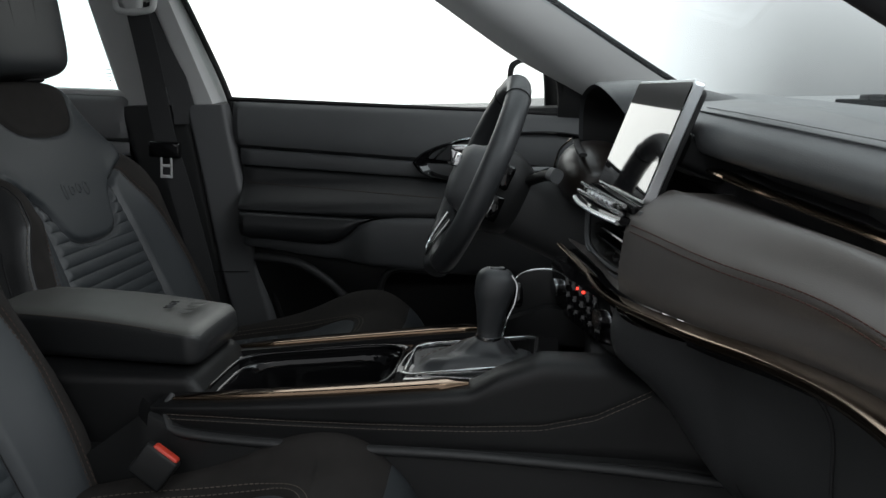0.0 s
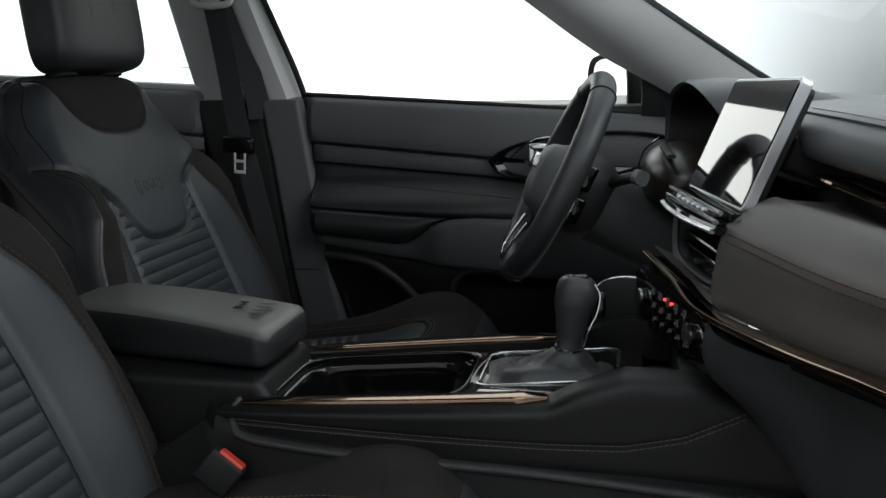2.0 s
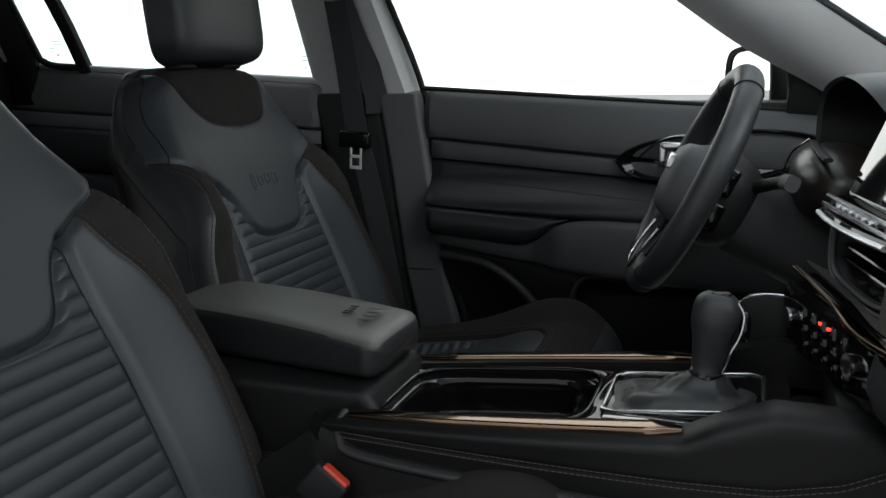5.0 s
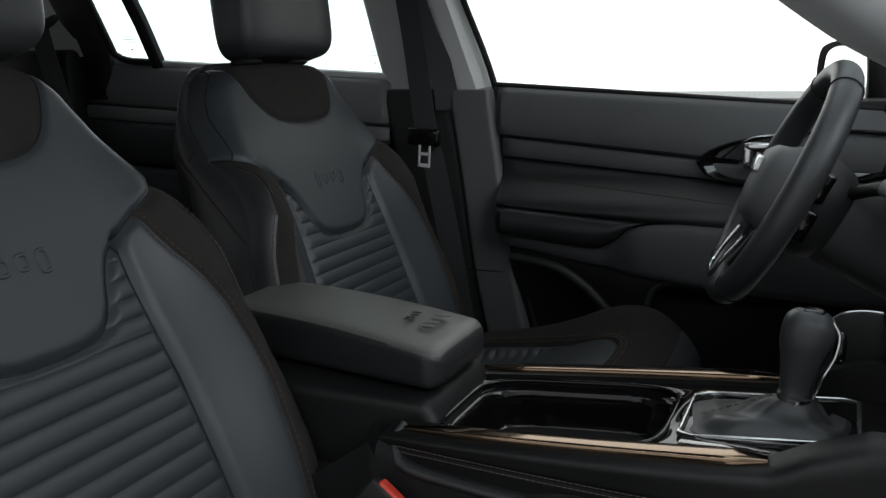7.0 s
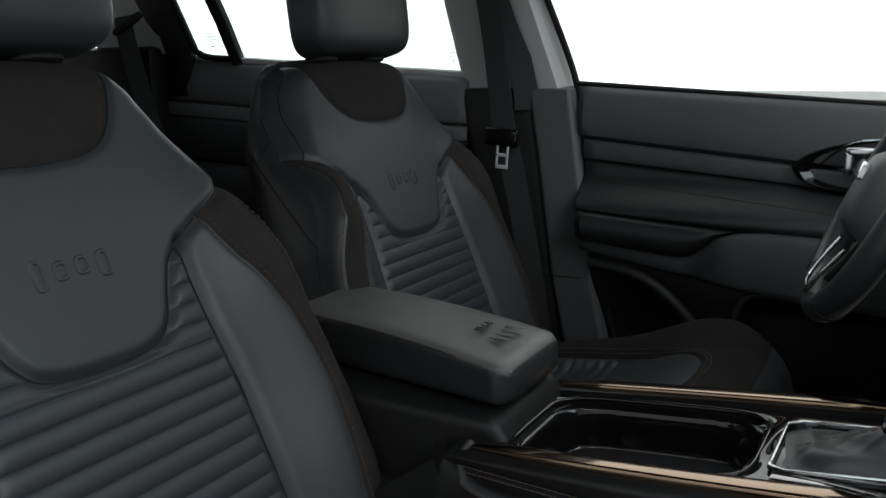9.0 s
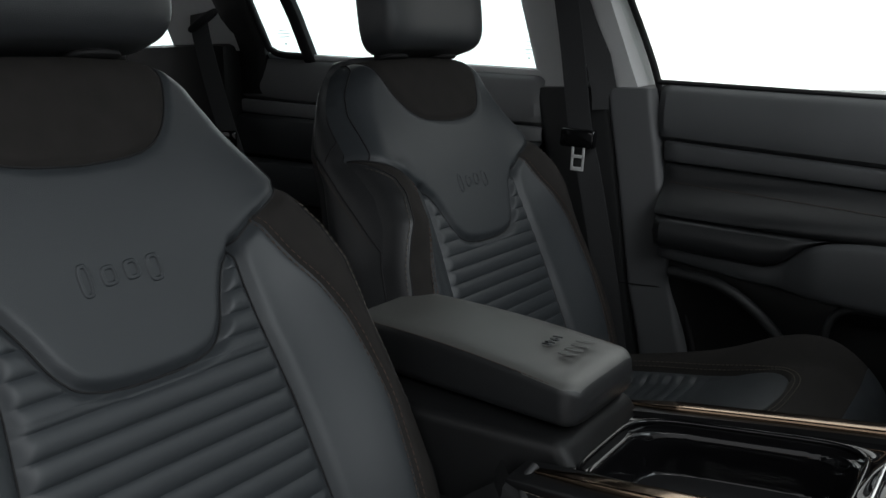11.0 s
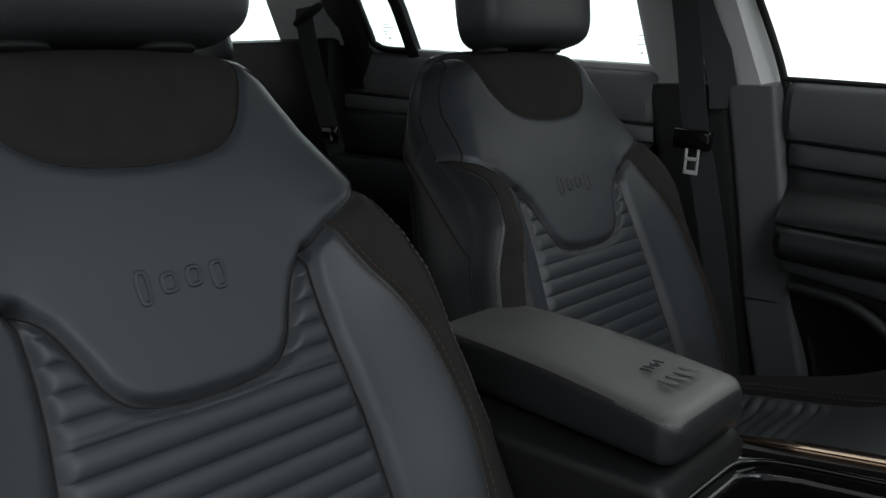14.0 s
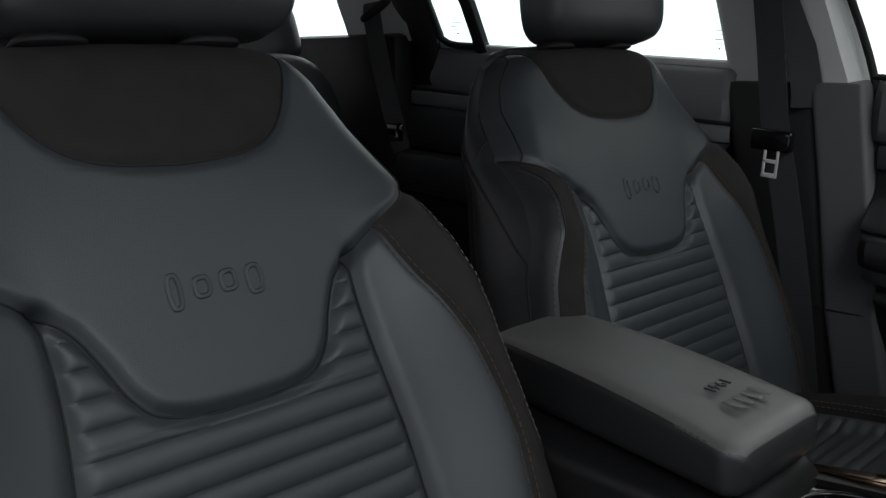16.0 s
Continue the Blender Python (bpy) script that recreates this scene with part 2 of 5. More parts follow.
def stitches(path, up, length=0.006, gap=0.003, width=0.0011, lift=0.0008):
    """A row of thread stitches lying along a path, joined."""
    P = np.asarray(path, float)
    L = np.concatenate([[0], np.cumsum(np.linalg.norm(np.diff(P, axis=0), axis=1))])
    bm = bmesh.new()
    k = 0.0
    U = np.asarray(up, float)
    per = U.ndim == 2
    while k + length < L[-1]:
        a = np.array([np.interp(k, L, P[:, i]) for i in range(3)])
        b = np.array([np.interp(k + length, L, P[:, i]) for i in range(3)])
        u = np.array([np.interp(k, L, U[:, i]) for i in range(3)]) if per else U
        u = u / np.linalg.norm(u)
        d = (b - a) / np.linalg.norm(b - a)
        s = np.cross(d, u)
        a, b = a + u * lift, b + u * lift
        q = []
        for e in (a, b):
            q.append([bm.verts.new(e + s * width * 0.5), bm.verts.new(e + u * width * 0.6), bm.verts.new(e - s * width * 0.5), bm.verts.new(e - u * width * 0.6)])
        for j in range(4):
            bm.faces.new((q[0][j], q[0][(j + 1) % 4], q[1][(j + 1) % 4], q[1][j]))
        bm.faces.new(q[0][::-1])
        bm.faces.new(q[1])
        k += length + gap
    bmesh.ops.recalc_face_normals(bm, faces=bm.faces[:])
    return bm


def seg_dist(V, S, line):
    """The distance of points (V, S) from a polyline in the same plane."""
    d = np.full(V.shape, 9.0)
    for (a, b), (c, e) in zip(line[:-1], line[1:]):
        dx, dy = c - a, e - b
        k = np.clip(((V - a) * dx + (S - b) * dy) / (dx * dx + dy * dy), 0, 1)
        d = np.minimum(d, np.hypot(V - a - k * dx, S - b - k * dy))
    return d


def sstep(a, b, x):
    t = np.clip((x - a) / (b - a), 0, 1)
    return t * t * (3 - 2 * t)


def curve_of(pairs):
    """v as a function of s, from (v, s) pairs."""
    q = sorted((s, v) for v, s in pairs)
    ss, vv = [a for a, _ in q], [b for _, b in q]
    return lambda s: np.interp(s, ss, vv)


# ---------- front seats ----------
S_BOT, S_TOP = -0.37, 0.203
EDGE = curve_of([(0.132, 0.203), (0.148, 0.198), (0.164, 0.186), (0.181, 0.166), (0.197, 0.138), (0.212, 0.100), (0.2265, 0.060), (0.240, 0.020), (0.256, -0.030), (0.270, -0.08), (0.281, -0.15), (0.282, -0.22), (0.277, -0.29), (0.266, -0.37)])
YOKE_L = [(0.130, 0.203), (0.126, 0.176), (0.113, 0.143), (0.096, 0.120), (0.074, 0.105), (0.044, 0.098), (0.0, 0.095)]
SHOULDER_L = [(0.2268, 0.058), (0.198, 0.041), (0.163, 0.022), (0.130, 0.0)]
TAB_L = [(0.130, 0.0), (0.111, -0.016), (0.097, -0.040), (0.085, -0.066), (0.072, -0.082), (0.058, -0.089), (0.034, -0.094), (0.0, -0.095)]
WRAP_L = [(0.140, 0.200), (0.172, 0.166), (0.191, 0.130), (0.205, 0.085), (0.216, 0.052)]
SIDE_L = [(0.130, 0.0), (0.128, -0.040), (0.130, -0.085), (0.135, -0.13), (0.139, -0.18), (0.141, -0.37)]
OUT_L = [(0.163, 0.022), (0.171, -0.002), (0.185, -0.033), (0.202, -0.060), (0.221, -0.098), (0.234, -0.149), (0.237, -0.19), (0.230, -0.24), (0.214, -0.37)]
YK, SH, TB, SD, OU = curve_of(YOKE_L), curve_of(SHOULDER_L), curve_of(TAB_L), curve_of(SIDE_L), curve_of(OUT_L)


BOLSTER = {"low_side": 1.6}      # the driver's inboard bolster is the firmer one


def back_height(V, S):
    """How far the upholstery of the backrest stands out from its plane."""
    A = np.abs(V)
    h = -0.010 * sstep(0.02, 0.18, S) + 0.012 * np.exp(-((S + 0.26) / 0.1) ** 2) + 0.016 * np.exp(-((S + 0.11) / 0.11) ** 2) * sstep(0.22, 0.11, A)
    rise = np.interp(S, [-0.37, -0.15, -0.09, -0.04, 0.0, 0.05, 0.12], [0.028, 0.034, 0.037, 0.042, 0.034, 0.010, 0.0])
    rise = rise * np.where(V < 0, BOLSTER["low_side"], 1.0)
    h = h + rise * sstep(0.122, 0.232, A) + 0.30 * np.minimum(S, 0) ** 2
    h = h - 0.028 * (A / 0.17) ** 2 * sstep(0.02, 0.20, S)
    e = EDGE(S) - A
    h = h - 0.044 * (1 - np.sqrt(np.clip(1 - (1 - np.clip(e / 0.044, 0, 1)) ** 2, 0, 1)))
    e = S_TOP - S
    h = h - 0.04 * (1 - np.sqrt(np.clip(1 - (1 - np.clip(e / 0.04, 0, 1)) ** 2, 0, 1)))
    for line, depth, w in ((YOKE_L, 0.0040, 0.0045), (SHOULDER_L, 0.007, 0.006), (TAB_L, 0.008, 0.006), (SIDE_L, 0.008, 0.006), (OUT_L, 0.003, 0.005)):
        d = seg_dist(A, S, line)
        h = h - depth * np.exp(-(d / w) ** 2)
    tab = np.where(S > -0.095, TB(S), 0.0)
    inside = sstep(0, 0.012, A - np.where(S > 0, 9, tab)) * sstep(0, 0.014, SD(S) - A)
    inside = np.where(S < -0.095, sstep(0, 0.014, SD(S) - A) * sstep(-0.095, -0.105, S), inside)
    ph = S / 0.0205
    rib = np.abs(np.sin(np.pi * ph)) ** 0.45
    return h + inside * (rib - 0.85) * 0.0036


def back_point(V, S, lift=0.0):
    return np.stack([back_height(V, S) + lift, V, S], -1)


def back_rows(svals, vin, vout, cols, side):
    S = np.repeat(svals[:, None], cols, 1)
    t = np.linspace(0, 1, cols)[None, :]
    V = vin(svals)[:, None] * (1 - t) + vout(svals)[:, None] * t
    return back_point(V * side, S)


def half_panels(svals, vin, vout, cols):
    return merge(grid(back_rows(svals, vin, vout, cols, 1)), grid(back_rows(svals, vin, vout, cols, -1), flip=True))


def emblem_strokes():
    """Plain raised marks that stand for the maker's emblem."""
    out = []
    for i, (w, h, dz) in enumerate(((0.014, 0.030, 0.0), (0.017, 0.019, -0.001), (0.017, 0.019, -0.001), (0.017, 0.026, -0.005))):
        out.append((-0.034 + i * 0.0225, dz, w, h))
    return out


def front_seat():
    st = thing("front_seat", "black leather front seat with ribbed insert and suede yoke", "car seat", "front seats")
    back = new("backrest")
    back.parent = st
    zero = lambda s: 0 * s
    s1 = np.linspace(0.094, S_TOP, 30)
    part("suede_yoke", weld(half_panels(s1, zero, YK, 24)), SUEDE, back, "dark brown suede yoke panel")
    s2 = np.unique(np.concatenate([np.linspace(-0.095, 0, 34), np.linspace(0, 0.056, 20), np.linspace(0.056, 0.094, 14), np.linspace(0.094, S_TOP, 30)]))
    m_in = lambda s: np.where(s >= 0.094, YK(s), 0.0)
    m_out = lambda s: np.where(s < 0, TB(s), np.where(s < 0.056, SH(s), EDGE(s)))
    part("upper_panel", weld(half_panels(s2, m_in, m_out, 40)), LEATHER, back, "smooth dark grey leather panel with embossed marks")
    s3 = np.unique(np.concatenate([np.linspace(S_BOT, -0.095, 188), np.linspace(-0.095, 0, 66)]))
    r_in = lambda s: np.where(s > -0.095, TB(s), 0.0)
    part("ribbed_insert", weld(half_panels(s3, r_in, SD, 30)), LEATHER, back, "horizontally ribbed leather insert")
    s4 = np.unique(np.concatenate([np.linspace(S_BOT, 0, 60), np.linspace(0, 0.025, 8)]))
    b_in = lambda s: np.where(s > 0, SH(s), SD(s))
    s5 = np.unique(np.concatenate([np.linspace(S_BOT, 0.025, 60), np.linspace(0.025, 0.056, 8)]))
    o_in = lambda s: np.where(s > 0.025, SH(s), OU(s))
    mid = lambda s: 0.28 * o_in(s) + 0.72 * EDGE(s)
    for side in (1, -1):
        part("side_bolster", grid(back_rows(s4, b_in, OU, 18, side), flip=side < 0), LEATHER, back)
        part("bolster_edge", grid(back_rows(s5, o_in, mid, 12, side), flip=side < 0), SUEDE, back, "brown black suede bolster edge")
        part("bolster_wrap", grid(back_rows(s5, mid, EDGE, 12, side), flip=side < 0), DOOR_LEATHER, back, "smooth black leather bolster wrap")
        for off in (0.0045, -0.0045):
            q = spline([(v + off, s) for v, s in OUT_L], 120)
            p = back_point(q[:, 0] * side, q[:, 1])
            part("stitching", stitches(p, (1, 0, 0.2), 0.005, 0.003, 0.0012), STITCH, back, "brown double stitching")
    # dark piping sunk in the seams
    for line in (TAB_L, SIDE_L, YOKE_L, SHOULDER_L, WRAP_L):
        for side in (1, -1):
            q = spline(line, 60)
            p = back_point(q[:, 0] * side, q[:, 1], 0.0004)
            part("seam", sweep(p, ring(0.0011, n=6), up=(1, 0, 0.1)), RUBBER, back)
    for y, dz, w, h in emblem_strokes():
        f = np.linspace(0, 1, 7)
        mark = []
        for inset, lift in ((0, -0.0002), (0.0012, 0.0014), (0.0035, 0.0016), (0.0045, 0.0002)):
            k = np.array(ring(w / 2 - inset, h / 2 - inset, 24, 3.0))
            mark.append(back_point(y + k[:, 0], dz + k[:, 1] + 0.06 * (y + k[:, 0]), lift))
        part("embossed_mark", grid(mark, close_v=True), LEATHER, back)
    # sides and rear shell
    loop_s = np.concatenate([np.linspace(S_BOT, 0.17, 60), np.linspace(0.172, S_TOP, 16)])
    right = [(EDGE(s), s) for s in loop_s]
    top = [(v, S_TOP) for v in np.linspace(0.132, -0.132, 21)[1:-1]]
    loop = np.array(right + top + [(-v, s) for v, s in right[::-1]])
    base = back_point(loop[:, 0], loop[:, 1])
    rear = np.interp(loop[:, 1], [-0.37, -0.15, -0.05, 0.03, 0.09, 0.16, 0.203], [0.0, -0.055, -0.074, -0.084, -0.102, -0.096, -0.080])

    def wall(f, out):
        """A line round the backrest: f of the way from the front edge to the rear edge."""
        q = base.copy()
        q[:, 0] = base[:, 0] * (1 - f) + rear * f
        q[:, 1] += np.sign(base[:, 1]) * out * sstep(0.203, 0.17, loop[:, 1])
        q[:, 2] += out * 0.8 * sstep(0.15, 0.20, loop[:, 1])
        return q
    rows = [wall(f, o) for f, o in ((0.0, 0.0), (0.12, 0.005), (0.3, 0.009), (0.5, 0.010), (0.7, 0.009), (0.88, 0.005), (1.0, -0.004))]
    part("back_shell", grid(rows, flip=True), DOOR_LEATHER, back, "smooth black leather side of the backrest")
    tail = [rows[-1]]
    for dx, k in ((-0.020, 0.96), (-0.032, 0.88), (-0.036, 0.6), (-0.036, 0.05)):
        q = rows[-1].copy()
        q[:, 0] += dx
        q[:, 1] *= k
        q[:, 2] = -0.1 + (q[:, 2] + 0.1) * k
        tail.append(q)
    part("rear_panel", grid(tail, flip=True), PLASTIC, back)
    def on_wall(sv, hh, side):
        """Points on the side wall at height sv and depth hh."""
        front = back_point(EDGE(sv) * side, sv)[:, 0]
        back_h = np.interp(sv, loop[:76, 1], rear[:76])
        f = np.clip((front - hh) / (front - back_h), 0.02, 0.98)
        out = np.interp(f, [0, 0.12, 0.3, 0.5, 0.7, 0.88, 1.0], [0, 0.005, 0.009, 0.010, 0.009, 0.005, -0.004])
        return np.stack([front * (1 - f) + back_h * f, (EDGE(sv) + out * sstep(0.203, 0.17, sv)) * side, sv], -1)

    # stitched seams of the side: along the front edge, the curved one, and its short upright branch
    for side in (1, -1):
        sv = np.linspace(S_BOT, 0.045, 70)
        q = back_point(mid(sv) * side, sv)
        part("side_seam", sweep(q, ring(0.0011, n=6), up=(1, 0, 0)), RUBBER, back)
        part("stitching", stitches(back_point((mid(sv) + 0.0045) * side, sv), (0.8, 0.6 * side, 0), 0.005, 0.003, 0.0011, 0.0016), STITCH_GREY, back, "tan stitching along the bolster edge")
        sv = np.linspace(-0.36, 0.092, 60)
        hh = -0.012 + np.interp(sv, [-0.36, -0.154, -0.125, -0.071, -0.028, 0.019, 0.064, 0.092], [0.080, 0.062, 0.052, 0.032, 0.004, -0.032, -0.066, -0.099])
        q = on_wall(sv, hh, side)
        part("side_seam", sweep(q, ring(0.0013, n=6), up=(1, 0, 0)), RUBBER, back)
        part("stitching", stitches(q + np.array((-0.005, 0, -0.002)), (0, side, 0), 0.005, 0.003, 0.0010, 0.0014), STITCH, back)
        sv = np.linspace(0.066, 0.128, 12)
        q = on_wall(sv, np.interp(sv, [0.066, 0.128], [-0.070, -0.030]), side)
        part("side_seam", sweep(q, ring(0.0011, n=6), up=(1, 0, 0)), RUBBER, back)
    # head restraint
    hr = new("headrest")
    hr.parent = back
    rows = []
    for i in range(37):
        f = 0.5 - 0.5 * math.cos(math.pi * i / 36)
        z = 0.206 + 0.186 * f
        roundz = max(0.0, 1 - abs(2 * f - 1) ** 7.0) ** 0.5
        wid = (0.132 - 0.012 * (f - 0.45) ** 2) * (0.72 + 0.28 * roundz)
        dep = 0.044 * (0.45 + 0.55 * roundz)
        cx = -0.034 + 0.030 * f
        rows.append([(cx + a, 0.014 + b, z) for a, b in ring(dep, wid, 56, 4.2)])
    bm = weld(grid(rows, close_v=True))
    bm.verts.ensure_lookup_table()
    bmesh.ops.holes_fill(bm, edges=[e for e in bm.edges if len(e.link_faces) == 1])
    bmesh.ops.recalc_face_normals(bm, faces=bm.faces[:])
    part("cushion", bm, LEATHER_DARK, hr, "black leather headrest cushion")
    for y in (-0.030, 0.030):
        part("seam", sweep([(-0.034 + 0.030 * f + 0.0441 * min(1.0, 0.45 + 0.55 * max(0.0, 1 - abs(2 * f - 1) ** 7) ** 0.5), y * (1 + 0.3 * f), 0.217 + 0.175 * f) for f in np.linspace(0.03, 0.97, 30)], ring(0.0010, n=6), up=(0, 1, 0)), RUBBER, hr)
    for y in (-0.066, 0.066):
        part("post", sweep([(-0.055, y, 0.10), (-0.036, y, 0.25)], ring(0.0065, n=12), up=(1, 0, 0)), RUBBER, hr)
        part("collar", pillow(-0.046, y, 0.209, 0.018, 0.025, 0.0075, 3.0, 12, 28), RUBBER, hr, "oval black plastic post collar")
        part("collar_foot", pillow(-0.046, y, 0.202, 0.020, 0.029, 0.004, 3.0, 10, 28), RUBBER, hr)
    part("lock_button", pillow(-0.040, 0.097, 0.212, 0.007, 0.006, 0.005, 3.0, 8, 16), PLASTIC_SOFT, hr)
    return st, back


def insert_half(x):
    """Half the width of the cushion's insert, rounded off at the front."""
    return 0.172 * np.clip(1 - np.clip((x + 0.02) / 0.385, 0, 1) ** 2.6, 0, 1) ** (1 / 3.4)


def seat_cushion(st):
    """Cushion in the seat's own frame: x forward from the backrest's foot, z from the cabin floor."""
    cu = new("seat_cushion")
    cu.parent = st
    n, k = 90, 81
    X = np.linspace(-0.02, 0.47, n)
    f = (X - X[0]) / (X[-1] - X[0])
    half = 0.262 - 0.030 * sstep(0.75, 1.0, f) - 0.012 * sstep(0.3, 0.0, f)

    def top(x, v, w):
        A = np.abs(v)
        fx = (x + 0.02) / 0.49
        h = 0.324 + 0.098 * fx + 0.030 * np.exp(-((fx - 0.76) / 0.2) ** 2)
        h = h + 0.030 * sstep(0.13, 0.2, A) * (1 - 0.6 * sstep(0.6, 1, fx))
        e = w - A
        h = h - 0.05 * (1 - np.sqrt(np.clip(1 - (1 - np.clip(e / 0.055, 0, 1)) ** 2, 0, 1)))
        e = 0.47 - x
        h = h - 0.085 * (1 - np.sqrt(np.clip(1 - (1 - np.clip(e / 0.095, 0, 1)) ** 2, 0, 1)))
        d = np.abs(A - insert_half(x))
        h = h - 0.006 * np.exp(-(d / 0.006) ** 2) * (x < 0.36)
        inner = sstep(0, 0.012, insert_half(x) - A)
        return h + inner * (np.abs(np.sin(np.pi * x / 0.0205)) ** 0.55 - 0.85) * 0.006 * sstep(0.25, 0.2, x)

    def sheet(i0, i1, fa, fb, cols):
        x = X[i0:i1]
        w = half[i0:i1]
        t = np.linspace(0, 1, cols)[None, :]
        V = fa(x, w)[:, None] * (1 - t) + fb(x, w)[:, None] * t
        XX = np.repeat(x[:, None], cols, 1)
        return np.stack([XX, V, top(XX, V, np.repeat(w[:, None], cols, 1))], -1)

    inn = insert_half
    m = int(np.searchsorted(X, 0.365))
    part("insert", weld(grid(sheet(0, m + 1, lambda x, w: -inn(x), lambda x, w: inn(x), 50))), LEATHER, cu, "dark grey ribbed seat insert")
    cut = int(np.searchsorted(X, 0.435))
    for side in (1, -1):
        part("side_bolster", weld(grid(sheet(0, cut + 1, lambda x, w: side * inn(x), lambda x, w: side * w, 40), flip=side < 0)), SUEDE, cu, "brown black suede cushion surround")
    part("front_lip", weld(grid(sheet(cut, n, lambda x, w: -w, lambda x, w: w, 60))), LEATHER, cu, "smooth leather front lip")
    a = np.linspace(-1, 1, 241)
    xs = -0.02 + 0.385 * (1 - np.abs(a) ** 3.4) ** (1 / 2.6)
    for off in (0.006, 0.0125):
        v = np.sign(a) * np.abs(a) * (0.172 + off)
        xo = xs + off * (1 - np.abs(a) ** 6)
        p = np.stack([xo, v, top(xo, v, np.full(241, 0.26))], -1)
        part("stitching", stitches(p, (0, 0, 1), 0.005, 0.003, 0.0011), STITCH_GREY, cu, "tan double stitching round the insert")
    # skirt
    rim = [(x, w) for x, w in zip(X, half)]
    rim = rim + [(X[-1], v) for v in np.linspace(half[-1], -half[-1], 22)[1:-1]] + [(x, -w) for x, w in rim[::-1]]
    rim = np.array(rim)
    z0 = top(rim[:, 0], rim[:, 1], np.interp(rim[:, 0], X, half))
    rows = []
    for dz, g in ((0, 0), (-0.02, 0.006), (-0.06, 0.006), (-0.10, -0.004), (-0.16, -0.02)):
        q = np.column_stack([rim[:, 0] + np.where(rim[:, 0] > 0.46, g, 0), rim[:, 1] * (1 + g / 0.26), np.maximum(z0 + dz, 0.16)])
        rows.append(q)
    part("skirt", grid(rows), LEATHER, cu, "smooth leather cushion front")
    part("base", box(-0.02, 0.40, -0.22, 0.22, 0.04, 0.27, 0.01), PLASTIC, st, "black plastic seat base and rails")


def place_back(back, x, z, lean):
    back.matrix_basis = pose(x, 0, z, 0, -lean, 0)


driver_seat, d_back = front_seat()
place_back(d_back, 0.0, 0.690, 15)
seat_cushion(driver_seat)
for ob in driver_seat.children:
    if ob.name.startswith(("seat_cushion", "base")):
        ob.location = (0.115, 0, 0.010)
driver_seat.matrix_basis = pose(-0.632, 0.357, 0)
BOLSTER["low_side"] = 1.0
passenger_seat, p_back = front_seat()
place_back(p_back, 0.0, 0.690, 18)
seat_cushion(passenger_seat)
for ob in passenger_seat.children:
    if ob.name.startswith(("seat_cushion", "base")):
        ob.location = (0.115, 0, 0.010)
passenger_seat.matrix_basis = pose(-0.540, -0.342, 0.006)
tagged(driver_seat, "black leather seat with ribbed insert behind the steering wheel")
tagged(passenger_seat, "black leather seat with ribbed insert beside the open door")


# ---------- cabin shell ----------
def sheet_strip(x0, x1, lo, hi, depth, n=60, k=14, puff=0.004, back=0.006):
    """An upholstered strip of a door between two lines z = lo(x), hi(x), with rolled-in edges."""
    x = np.linspace(x0, x1, n)
    t = np.linspace(0, 1, k)
    a, b = lo(x), hi(x)
    X = np.repeat(x[:, None], k, 1)
    Z = a[:, None] * (1 - t) + b[:, None] * t
    roll = np.clip(np.minimum(t, 1 - t) / 0.12, 0, 1)
    roll = 1 - np.sqrt(np.clip(1 - (1 - roll) ** 2, 0, 1))
    Y = depth(X, Z) - puff * (1 - (2 * t[None, :] - 1) ** 2) + back * roll[None, :]
    ends = np.clip(np.minimum(x - x0, x1 - x) / 0.006, 0, 1)
    Y = Y + back * (1 - ends)[:, None]
    return grid(np.stack([X, Y, Z], -1))


def ln(*pts):
    xs, zs = [p[0] for p in pts], [p[1] for p in pts]
    return lambda x: np.interp(x, xs, zs)


